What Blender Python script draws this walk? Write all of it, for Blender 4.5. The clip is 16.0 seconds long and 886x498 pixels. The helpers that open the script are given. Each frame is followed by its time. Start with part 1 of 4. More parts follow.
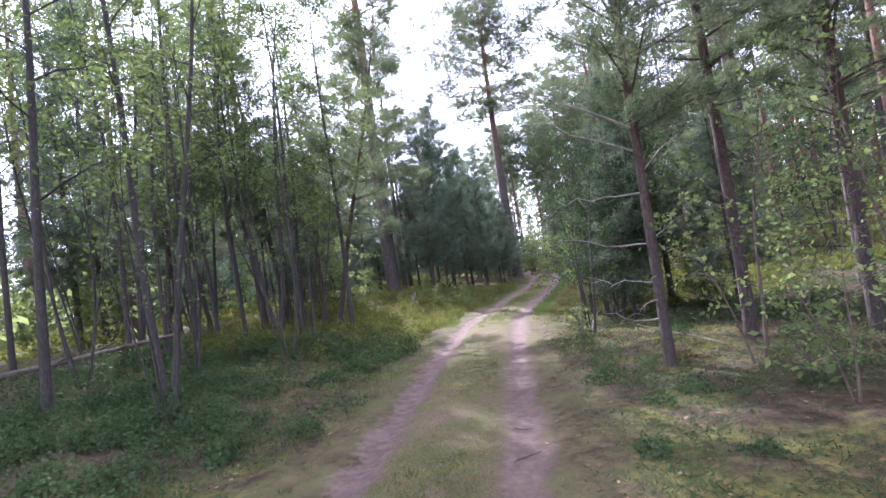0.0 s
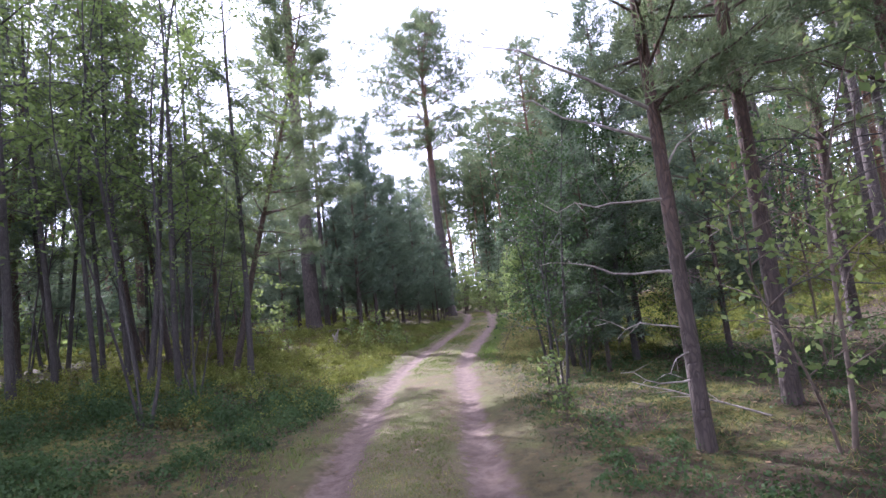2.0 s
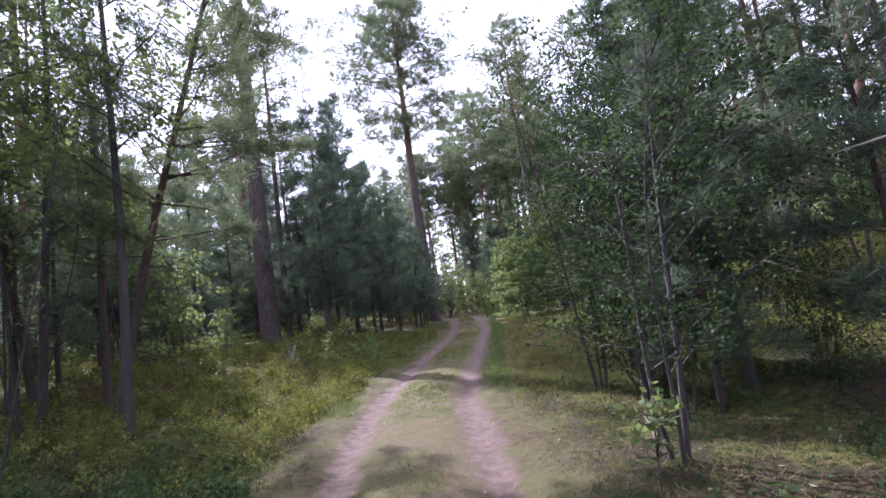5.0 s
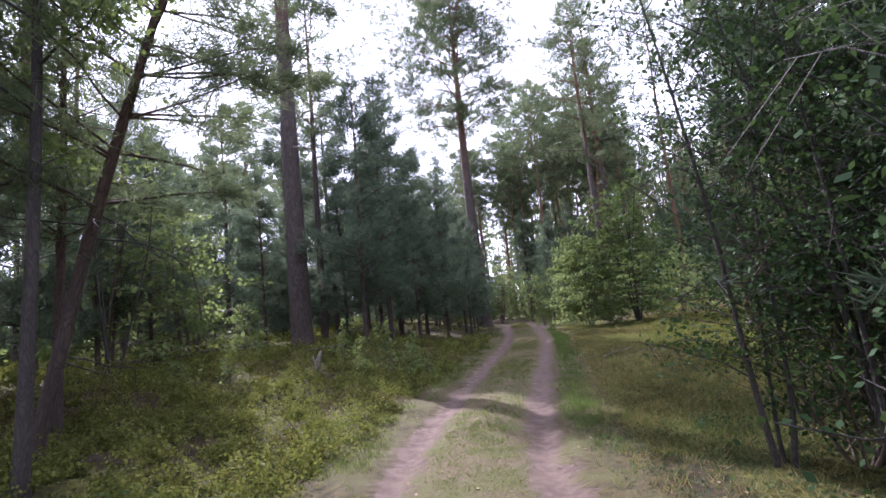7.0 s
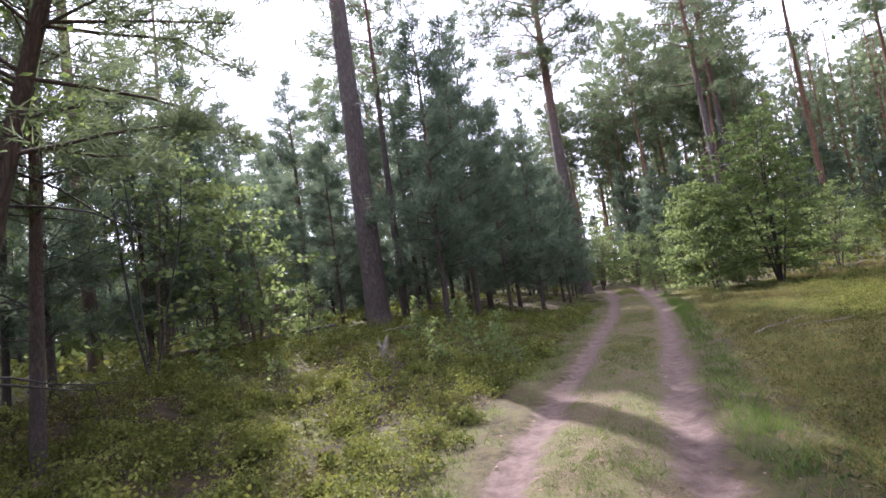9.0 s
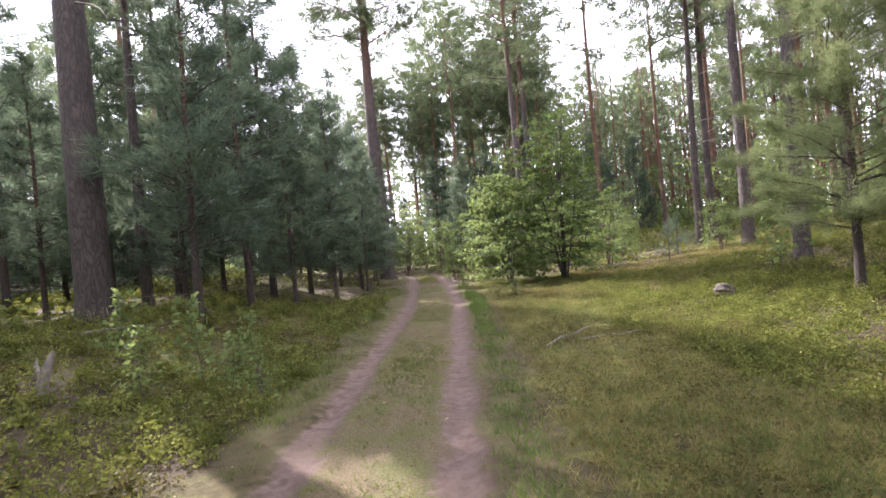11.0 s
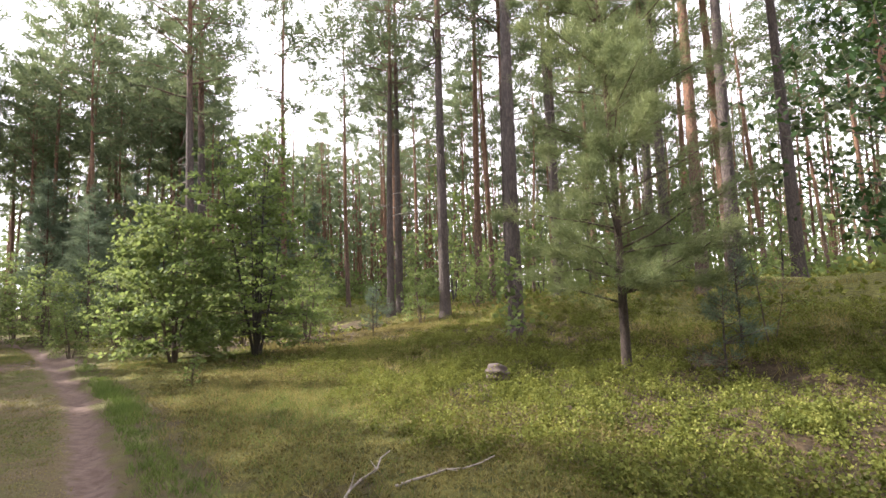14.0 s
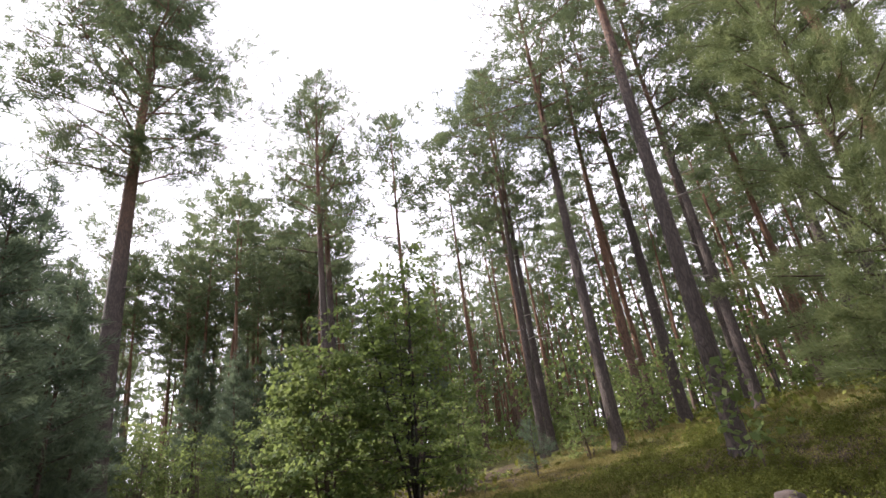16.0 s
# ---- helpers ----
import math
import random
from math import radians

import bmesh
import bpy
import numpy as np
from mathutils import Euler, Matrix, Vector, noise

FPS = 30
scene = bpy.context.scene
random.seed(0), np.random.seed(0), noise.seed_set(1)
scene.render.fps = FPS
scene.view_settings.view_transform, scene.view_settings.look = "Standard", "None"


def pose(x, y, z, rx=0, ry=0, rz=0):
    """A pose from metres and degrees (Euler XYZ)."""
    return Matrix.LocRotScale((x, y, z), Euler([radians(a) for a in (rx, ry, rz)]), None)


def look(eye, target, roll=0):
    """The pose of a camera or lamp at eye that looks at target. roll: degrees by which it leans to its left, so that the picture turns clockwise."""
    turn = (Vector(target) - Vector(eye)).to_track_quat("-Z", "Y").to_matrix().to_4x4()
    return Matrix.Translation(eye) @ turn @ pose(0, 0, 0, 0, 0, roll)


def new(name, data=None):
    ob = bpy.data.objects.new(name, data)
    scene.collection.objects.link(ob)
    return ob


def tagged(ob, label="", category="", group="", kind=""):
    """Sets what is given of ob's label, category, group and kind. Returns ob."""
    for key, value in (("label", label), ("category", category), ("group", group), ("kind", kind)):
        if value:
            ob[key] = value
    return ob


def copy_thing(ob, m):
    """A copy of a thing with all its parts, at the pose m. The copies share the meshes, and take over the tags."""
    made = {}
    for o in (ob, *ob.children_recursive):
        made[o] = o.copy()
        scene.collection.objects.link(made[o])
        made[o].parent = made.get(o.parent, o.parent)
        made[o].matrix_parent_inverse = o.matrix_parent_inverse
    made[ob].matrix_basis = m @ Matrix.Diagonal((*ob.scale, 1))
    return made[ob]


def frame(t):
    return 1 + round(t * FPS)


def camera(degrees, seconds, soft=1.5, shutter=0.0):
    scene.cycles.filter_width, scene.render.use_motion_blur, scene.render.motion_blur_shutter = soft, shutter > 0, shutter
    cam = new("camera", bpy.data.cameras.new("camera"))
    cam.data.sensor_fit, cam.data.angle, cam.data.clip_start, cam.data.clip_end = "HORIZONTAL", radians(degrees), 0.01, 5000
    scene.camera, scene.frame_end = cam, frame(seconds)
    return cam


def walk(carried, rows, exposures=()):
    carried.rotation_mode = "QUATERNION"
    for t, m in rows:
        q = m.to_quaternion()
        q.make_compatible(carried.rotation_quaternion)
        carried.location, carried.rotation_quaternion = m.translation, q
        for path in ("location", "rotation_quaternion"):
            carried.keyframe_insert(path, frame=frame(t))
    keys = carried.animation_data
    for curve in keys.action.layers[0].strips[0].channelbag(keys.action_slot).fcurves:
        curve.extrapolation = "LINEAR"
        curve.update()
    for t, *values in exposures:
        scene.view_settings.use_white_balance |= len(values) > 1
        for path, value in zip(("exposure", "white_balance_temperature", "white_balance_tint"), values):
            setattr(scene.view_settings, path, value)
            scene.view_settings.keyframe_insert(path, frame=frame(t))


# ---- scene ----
cam = camera(84.0, 16.0, soft=1.5, shutter=0.04)
# seconds, place in metres, then yaw, pitch and roll in degrees
PATH = [
    (0, 0.127, -0.034, 1.566, 0.72, 2.29, 8.35),
    (0.5, 0.049, 0.557, 1.549, -3.31, 3.68, 7.41),
    (1, 0.069, 1.086, 1.520, -5.90, 4.39, 8.62),
    (1.5, 0.089, 1.615, 1.517, -5.49, 4.37, 5.94),
    (2, 0.050, 2.190, 1.516, -7.63, 5.54, 6.76),
    (2.5, 0.135, 2.767, 1.490, -5.15, 6.13, 7.97),
    (3, 0.220, 3.276, 1.464, -1.04, 6.85, 7.17),
    (3.5, 0.233, 3.812, 1.475, -4.05, 5.61, 8.73),
    (4, 0.301, 4.305, 1.452, -7.52, 4.15, 12.52),
    (4.2, 0.301, 4.553, 1.456, -8.01, 4.72, 10.87),
    (6.3, 0.440, 7.241, 1.470, -10.26, 6.76, 7.03),
    (6.5, 0.475, 7.466, 1.464, -9.17, 7.72, 6.46),
    (7, 0.541, 7.989, 1.459, -4.29, 6.79, 5.95),
    (7.5, 0.589, 8.495, 1.495, 1.21, 7.63, 7.89),
    (8, 0.674, 8.970, 1.530, 8.06, 8.41, 7.87),
    (8.5, 0.726, 9.453, 1.535, 10.91, 6.78, 7.58),
    (9, 0.780, 10.078, 1.495, 6.70, 4.59, 8.46),
    (9.2, 0.828, 10.311, 1.479, 1.89, 2.17, 9.16),
    (11.3, 1.662, 12.495, 1.652, -17.50, -0.62, 4.48),
    (11.5, 1.722, 12.763, 1.634, -20.02, -0.25, 4.37),
    (12, 1.928, 13.519, 1.577, -29.15, -0.02, 4.39),
    (12.5, 2.120, 14.234, 1.560, -39.42, 2.92, 1.87),
    (13, 2.169, 14.839, 1.504, -51.85, 5.17, 4.43),
    (13.5, 2.266, 15.423, 1.481, -53.89, 4.82, 2.72),
    (14, 2.437, 16.056, 1.470, -53.61, 5.42, 1.78),
    (14.5, 2.520, 16.610, 1.414, -52.98, 6.49, 2.60),
    (15, 2.600, 17.100, 1.387, -47.90, 7.55, 1.60),
    (15.5, 2.620, 17.520, 1.275, -46.88, 14.93, 1.10),
    (16, 2.660, 17.930, 1.190, -40.15, 22.60, 6.90),
]
walk(cam, [(t, pose(x, y, z, 90 + pitch, roll, yaw)) for t, x, y, z, yaw, pitch, roll in PATH], [(0, 1.93, 5300, 30), (3.5, 1.56, 5300, 30), (7, 1.36, 5450, 28), (8, 1.48, 5500, 27), (9, 1.72, 5600, 27), (11.5, 2.0, 6050, 22), (12.5, 1.98, 6200, 20), (14.5, 1.78, 6450, 18), (15.2, 1.80, 6350, 19), (16, 1.12, 6250, 20)])

# ---- light ----
SUN = Vector((-0.46 * math.cos(radians(38)), 0.888 * math.cos(radians(38)), math.sin(radians(38))))
world = bpy.data.worlds.new("sky")
scene.world = world
world.use_nodes = True
wn, wl = world.node_tree.nodes, world.node_tree.links
wn.clear()
sky = wn.new("ShaderNodeTexSky")
sky.sky_type, sky.sun_disc = "NISHITA", False
sky.sun_elevation, sky.sun_rotation = radians(38), radians(-27)
cloud_at = wn.new("ShaderNodeTexCoord")
cloud = wn.new("ShaderNodeTexNoise")
cloud.inputs["Scale"].default_value, cloud.inputs["Detail"].default_value = 3.0, 6.0
cover = wn.new("ShaderNodeMapRange")
cover.inputs["From Min"].default_value, cover.inputs["From Max"].default_value = 0.22, 0.40
veil = wn.new("ShaderNodeMix")
veil.data_type = "RGBA"
veil.inputs["B"].default_value = (11.0, 10.9, 11.4, 1)
back = wn.new("ShaderNodeBackground")
back.inputs["Strength"].default_value = 0.108
wout = wn.new("ShaderNodeOutputWorld")
wl.new(cloud_at.outputs["Generated"], cloud.inputs["Vector"])
wl.new(cloud.outputs["Fac"], cover.inputs["Value"])
wl.new(cover.outputs["Result"], veil.inputs["Factor"])
wl.new(sky.outputs["Color"], veil.inputs["A"])
wl.new(veil.outputs["Result"], back.inputs["Color"])
wl.new(back.outputs["Background"], wout.inputs["Surface"])
sun = new("sun", bpy.data.lights.new("sun", "SUN"))
sun.data.energy, sun.data.angle, sun.data.color = 5.0, radians(0.6), (1.0, 0.93, 0.82)
sun.matrix_basis = look(SUN * 80, (0, 0, 0))


# ---- materials ----
def material(name):
    m = bpy.data.materials.new(name)
    m.use_nodes = True
    n, l = m.node_tree.nodes, m.node_tree.links
    return m, n, l, n["Principled BSDF"]


def ramp(n, stops):
    r = n.new("ShaderNodeValToRGB")
    while len(r.color_ramp.elements) < len(stops):
        r.color_ramp.elements.new(0.5)
    for e, (p, c) in zip(r.color_ramp.elements, stops):
        e.position, e.color = p, (*c, 1)
    return r


def mix_rgb(n, l, fac, a, b, mode="MIX"):
    m = n.new("ShaderNodeMix")
    m.data_type, m.blend_type = "RGBA", mode
    for sock, v in (("Factor", fac), ("A", a), ("B", b)):
        if isinstance(v, (int, float)):
            m.inputs[sock].default_value = v
        elif isinstance(v, tuple):
            m.inputs[sock].default_value = (*v, 1)
        else:
            l.new(v, m.inputs[sock])
    return m.outputs["Result"]


def noise_tex(n, l, vec, scale, detail=4.0, rough=0.6):
    t = n.new("ShaderNodeTexNoise")
    t.inputs["Scale"].default_value, t.inputs["Detail"].default_value, t.inputs["Roughness"].default_value = scale, detail, rough
    if vec is not None:
        l.new(vec, t.inputs["Vector"])
    return t.outputs["Fac"]


def step(n, l, value, a, b):
    r = n.new("ShaderNodeMapRange")
    r.interpolation_type = "SMOOTHSTEP"
    r.inputs["From Min"].default_value, r.inputs["From Max"].default_value = a, b
    l.new(value, r.inputs["Value"])
    return r.outputs["Result"]


def maths(n, l, op, a, b=0.0):
    m = n.new("ShaderNodeMath")
    m.operation = op
    for k, v in enumerate((a, b)):
        if isinstance(v, (int, float)):
            m.inputs[k].default_value = v
        else:
            l.new(v, m.inputs[k])
    return m.outputs["Value"]


def bumped(n, l, bsdf, height, strength, distance):
    b = n.new("ShaderNodeBump")
    b.inputs["Strength"].default_value, b.inputs["Distance"].default_value = strength, distance
    l.new(height, b.inputs["Height"])
    l.new(b.outputs["Normal"], bsdf.inputs["Normal"])


def foliage(name, stops, through_colour, see_through, gloss=0.62, clump=1.1, single=0.45, shine=0.1):
    """Leaves or needles: each piece has its own tone, and light passes through."""
    m, n, l, bsdf = material(name)
    geo, info = n.new("ShaderNodeNewGeometry"), n.new("ShaderNodeObjectInfo")
    tone = ramp(n, stops)
    at = n.new("ShaderNodeTexCoord")
    mass = noise_tex(n, l, at.outputs["Object"], clump, 3.0, 0.7)
    mixed = maths(n, l, "ADD", maths(n, l, "MULTIPLY", geo.outputs["Random Per Island"], single), maths(n, l, "ADD", maths(n, l, "MULTIPLY", step(n, l, mass, 0.34, 0.66), 1.0 - single), maths(n, l, "MULTIPLY", info.outputs["Random"], 0.2)))
    l.new(maths(n, l, "SUBTRACT", mixed, 0.1), tone.inputs["Fac"])
    l.new(tone.outputs["Color"], bsdf.inputs["Base Color"])
    bsdf.inputs["Roughness"].default_value = gloss
    bsdf.inputs["Specular IOR Level"].default_value = shine
    tl = n.new("ShaderNodeBsdfTranslucent")
    l.new(mix_rgb(n, l, 0.55, tone.outputs["Color"], through_colour), tl.inputs["Color"])
    ms = n.new("ShaderNodeMixShader")
    ms.inputs["Fac"].default_value = see_through
    l.new(bsdf.outputs["BSDF"], ms.inputs[1])
    l.new(tl.outputs["BSDF"], ms.inputs[2])
    l.new(ms.outputs["Shader"], n["Material Output"].inputs["Surface"])
    return m


def bark(name, low, dark, high=None, turn=(4.0, 9.0), plates=9.0, depth=0.02):
    """Bark with upright plates and cracks; the upper stem may change colour with its height."""
    m, n, l, bsdf = material(name)
    at = n.new("ShaderNodeTexCoord")
    stretch = n.new("ShaderNodeMapping")
    stretch.inputs["Scale"].default_value = (1, 1, 0.28)
    l.new(at.outputs["Object"], stretch.inputs["Vector"])
    cell = n.new("ShaderNodeTexVoronoi")
    cell.feature, cell.inputs["Scale"].default_value = "DISTANCE_TO_EDGE", plates
    warp = n.new("ShaderNodeTexNoise")
    warp.inputs["Scale"].default_value = 6.0
    l.new(stretch.outputs["Vector"], warp.inputs["Vector"])
    l.new(mix_rgb(n, l, 0.28, stretch.outputs["Vector"], warp.outputs["Color"]), cell.inputs["Vector"])
    fine = noise_tex(n, l, stretch.outputs["Vector"], 38.0, 5.0)
    broad = noise_tex(n, l, at.outputs["Object"], 1.7, 3.0)
    crack = step(n, l, cell.outputs["Distance"], 0.0, 0.24)
    colour = mix_rgb(n, l, broad, low, tuple(min(1, v * 1.5 + 0.02) for v in low))
    if high:
        xyz = n.new("ShaderNodeSeparateXYZ")
        l.new(at.outputs["Object"], xyz.inputs["Vector"])
        rise = step(n, l, maths(n, l, "ADD", xyz.outputs["Z"], maths(n, l, "MULTIPLY", broad, 3.0)), *turn)
        colour = mix_rgb(n, l, rise, colour, mix_rgb(n, l, fine, high, tuple(v * 0.62 for v in high)))
    colour = mix_rgb(n, l, maths(n, l, "MULTIPLY", fine, 0.7), colour, dark)
    colour = mix_rgb(n, l, maths(n, l, "ADD", maths(n, l, "MULTIPLY", crack, 0.55), 0.45), dark, colour)
    l.new(colour, bsdf.inputs["Base Color"])
    bsdf.inputs["Roughness"].default_value = 0.9
    bumped(n, l, bsdf, maths(n, l, "ADD", crack, maths(n, l, "MULTIPLY", fine, 0.5)), 0.8, depth)
    return m


def plain_rough(name, a, b, scale, rough=0.9, bump=0.01):
    m, n, l, bsdf = material(name)
    at = n.new("ShaderNodeTexCoord")
    grain = noise_tex(n, l, at.outputs["Object"], scale, 6.0)
    broad = noise_tex(n, l, at.outputs["Object"], scale * 0.13, 3.0)
    l.new(mix_rgb(n, l, step(n, l, maths(n, l, "ADD", maths(n, l, "MULTIPLY", grain, 0.6), maths(n, l, "MULTIPLY", broad, 0.4)), 0.3, 0.7), a, b), bsdf.inputs["Base Color"])
    bsdf.inputs["Roughness"].default_value = rough
    bumped(n, l, bsdf, grain, 0.7, bump)
    return m


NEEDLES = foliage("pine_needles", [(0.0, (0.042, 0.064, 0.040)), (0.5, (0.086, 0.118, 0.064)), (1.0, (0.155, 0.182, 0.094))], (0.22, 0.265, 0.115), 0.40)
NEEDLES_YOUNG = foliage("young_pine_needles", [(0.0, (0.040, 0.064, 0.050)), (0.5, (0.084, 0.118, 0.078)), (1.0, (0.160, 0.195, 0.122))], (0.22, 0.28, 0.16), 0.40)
# Lighter copy of the pine needles, with sunlight put into the colour
NEEDLES_LIT_TINT = foliage("sunlight_tinted_needles", [(0.0, (0.050, 0.076, 0.040)), (0.5, (0.115, 0.148, 0.070)), (1.0, (0.20, 0.225, 0.105))], (0.28, 0.32, 0.13), 0.45)
BIRCH_LEAF = foliage("birch_leaves", [(0.0, (0.034, 0.058, 0.022)), (0.5, (0.070, 0.110, 0.038)), (1.0, (0.135, 0.175, 0.058))], (0.30, 0.38, 0.10), 0.52)
BUSH_LEAF = foliage("bush_leaves", [(0.0, (0.046, 0.078, 0.032)), (0.5, (0.105, 0.152, 0.056)), (1.0, (0.22, 0.255, 0.10))], (0.32, 0.39, 0.11), 0.46)
OAK_LEAF = foliage("oak_leaves", [(0.0, (0.018, 0.038, 0.014)), (0.5, (0.032, 0.062, 0.022)), (1.0, (0.060, 0.098, 0.034))], (0.10, 0.16, 0.04), 0.24, 0.7)
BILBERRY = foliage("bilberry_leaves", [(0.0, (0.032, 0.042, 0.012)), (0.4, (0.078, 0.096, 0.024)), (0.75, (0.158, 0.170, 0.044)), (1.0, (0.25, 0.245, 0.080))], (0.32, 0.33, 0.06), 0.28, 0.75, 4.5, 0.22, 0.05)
# Herbs, moss and bilberry near the start: shade is put into this darker colour
SHADED_LEAF = foliage("shade_darkened_leaves", [(0.0, (0.026, 0.048, 0.020)), (0.5, (0.046, 0.080, 0.030)), (1.0, (0.085, 0.115, 0.046))], (0.12, 0.18, 0.05), 0.30)
GRASS_DRY = foliage("dry_grass", [(0.0, (0.095, 0.085, 0.035)), (0.5, (0.19, 0.165, 0.065)), (1.0, (0.30, 0.25, 0.11))], (0.34, 0.30, 0.09), 0.35, 0.62, 2.4)
GRASS_GREEN = foliage("green_grass", [(0.0, (0.045, 0.070, 0.020)), (0.5, (0.095, 0.125, 0.036)), (1.0, (0.18, 0.19, 0.06))], (0.22, 0.28, 0.06), 0.32, 0.62, 2.4)
VERGE_GREEN = foliage("fresh_verge_grass", [(0.0, (0.045, 0.075, 0.018)), (0.5, (0.090, 0.135, 0.034)), (1.0, (0.16, 0.19, 0.055))], (0.20, 0.29, 0.055), 0.32, 0.6, 2.4)
HEATH = foliage("heath_sprigs", [(0.0, (0.036, 0.034, 0.014)), (0.5, (0.098, 0.088, 0.030)), (1.0, (0.19, 0.165, 0.058))], (0.22, 0.19, 0.05), 0.28, 0.6, 2.4)
LITTER = foliage("fallen_leaf_brown", [(0.0, (0.060, 0.036, 0.020)), (0.5, (0.14, 0.090, 0.050)), (1.0, (0.32, 0.25, 0.17))], (0.24, 0.16, 0.08), 0.15, 0.7)
PINE_BARK = bark("pine_bark", (0.082, 0.062, 0.053), (0.024, 0.019, 0.016), (0.29, 0.140, 0.075), (9.5, 15.5), 15.0, 0.02)
FAR_BARK = bark("far_pine_bark", (0.120, 0.080, 0.060), (0.034, 0.025, 0.020), (0.32, 0.165, 0.090), (2.0, 7.5), 15.0, 0.02)
YOUNG_BARK = bark("young_pine_bark", (0.070, 0.050, 0.041), (0.022, 0.017, 0.014), (0.17, 0.092, 0.055), (2.2, 6.0), 30.0, 0.008)
DARK_BARK = bark("dark_thin_bark", (0.052, 0.044, 0.038), (0.020, 0.017, 0.015), None, (0, 1), 34.0, 0.005)
GREY_BARK = bark("grey_birch_bark", (0.20, 0.185, 0.165), (0.055, 0.048, 0.042), (0.26, 0.24, 0.215), (1.0, 4.0), 30.0, 0.005)
DEAD_WOOD = plain_rough("dead_branch_wood", (0.10, 0.082, 0.068), (0.29, 0.255, 0.22), 24.0, 0.85, 0.004)
TWIG = plain_rough("twig_bark", (0.055, 0.042, 0.032), (0.13, 0.095, 0.07), 18.0, 0.9, 0.004)
STONE = plain_rough("weathered_stone", (0.036, 0.027, 0.023), (0.095, 0.072, 0.062), 9.0, 0.9, 0.03)
ROT = plain_rough("rotten_log_wood", (0.050, 0.040, 0.032), (0.135, 0.11, 0.085), 12.0, 0.95, 0.02)


def ground_material():
    """Forest floor; the first UV number is the distance from the track's middle line, the second runs along it."""
    m, n, l, bsdf = material("forest_floor")
    at, uv, xyz = n.new("ShaderNodeTexCoord"), n.new("ShaderNodeUVMap"), n.new("ShaderNodeSeparateXYZ")
    uv.uv_map = "track"
    l.new(uv.outputs["UV"], xyz.inputs["Vector"])
    p = at.outputs["Object"]
    big, mid, small, tiny = noise_tex(n, l, p, 0.32, 3.0), noise_tex(n, l, p, 1.6, 4.0), noise_tex(n, l, p, 9.0, 6.0), noise_tex(n, l, p, 55.0, 5.0, 0.7)
    wob = maths(n, l, "MULTIPLY", maths(n, l, "SUBTRACT", mid, 0.5), 0.5)
    wob2 = maths(n, l, "MULTIPLY", maths(n, l, "SUBTRACT", small, 0.5), 0.35)
    u = maths(n, l, "ADD", maths(n, l, "ADD", xyz.outputs["X"], wob), wob2)
    side = maths(n, l, "ABSOLUTE", u)
    off = maths(n, l, "ABSOLUTE", maths(n, l, "SUBTRACT", side, 0.70))
    litter = mix_rgb(n, l, step(n, l, small, 0.3, 0.7), (0.028, 0.021, 0.013), (0.078, 0.055, 0.031))
    moss = mix_rgb(n, l, step(n, l, small, 0.32, 0.68), (0.030, 0.036, 0.010), (0.125, 0.122, 0.030))
    moss = mix_rgb(n, l, maths(n, l, "MULTIPLY", step(n, l, tiny, 0.45, 0.7), 0.6), moss, (0.175, 0.150, 0.040))
    cover = maths(n, l, "ADD", maths(n, l, "MULTIPLY", big, 0.5), maths(n, l, "MULTIPLY", mid, 0.5))
    open_side = maths(n, l, "MULTIPLY", maths(n, l, "MULTIPLY", step(n, l, xyz.outputs["X"], 1.2, 2.2), step(n, l, xyz.outputs["Y"], 9.0, 13.0)), 0.12)
    open_side = maths(n, l, "SUBTRACT", open_side, maths(n, l, "MULTIPLY", maths(n, l, "MULTIPLY", step(n, l, u, 3.6, 4.6), step(n, l, u, 13.0, 10.0)), 0.22))
    floor = mix_rgb(n, l, step(n, l, maths(n, l, "ADD", cover, open_side), 0.44, 0.58), litter, moss)
    straw = mix_rgb(n, l, step(n, l, mid, 0.4, 0.62), (0.155, 0.122, 0.066), (0.112, 0.120, 0.036))
    straw = mix_rgb(n, l, step(n, l, tiny, 0.35, 0.7), straw, (0.075, 0.056, 0.036))
    sand = mix_rgb(n, l, step(n, l, small, 0.3, 0.72), (0.098, 0.067, 0.055), (0.172, 0.124, 0.101))
    sand = mix_rgb(n, l, maths(n, l, "MULTIPLY", step(n, l, mid, 0.5, 0.68), 0.55), sand, (0.16, 0.115, 0.085))
    sand = mix_rgb(n, l, maths(n, l, "MULTIPLY", step(n, l, tiny, 0.58, 0.75), 0.5), sand, (0.10, 0.075, 0.06))
    verge = step(n, l, side, 1.9, 1.15)
    colour = mix_rgb(n, l, verge, floor, mix_rgb(n, l, step(n, l, maths(n, l, "ADD", mid, maths(n, l, "MULTIPLY", tiny, 0.3)), 0.45, 0.85), mix_rgb(n, l, 0.3, litter, moss), straw))
    colour = mix_rgb(n, l, step(n, l, side, 0.95, 0.6), colour, straw)
    along = xyz.outputs["Y"]
    crossing = maths(n, l, "MULTIPLY", maths(n, l, "MULTIPLY", step(n, l, along, 30.5, 31.5), step(n, l, along, 36.0, 33.0)), step(n, l, side, 1.6, 1.1))
    bare = maths(n, l, "MAXIMUM", step(n, l, off, 0.26, 0.10), crossing)
    colour = mix_rgb(n, l, bare, colour, sand)
    l.new(colour, bsdf.inputs["Base Color"])
    bsdf.inputs["Roughness"].default_value = 0.95
    bsdf.inputs["Specular IOR Level"].default_value = 0.2
    trodden = maths(n, l, "SUBTRACT", 1.0, maths(n, l, "MULTIPLY", bare, 0.8))
    bumped(n, l, bsdf, maths(n, l, "ADD", maths(n, l, "MULTIPLY", small, trodden), maths(n, l, "MULTIPLY", tiny, 0.55)), 1.0, 0.04)
    return m


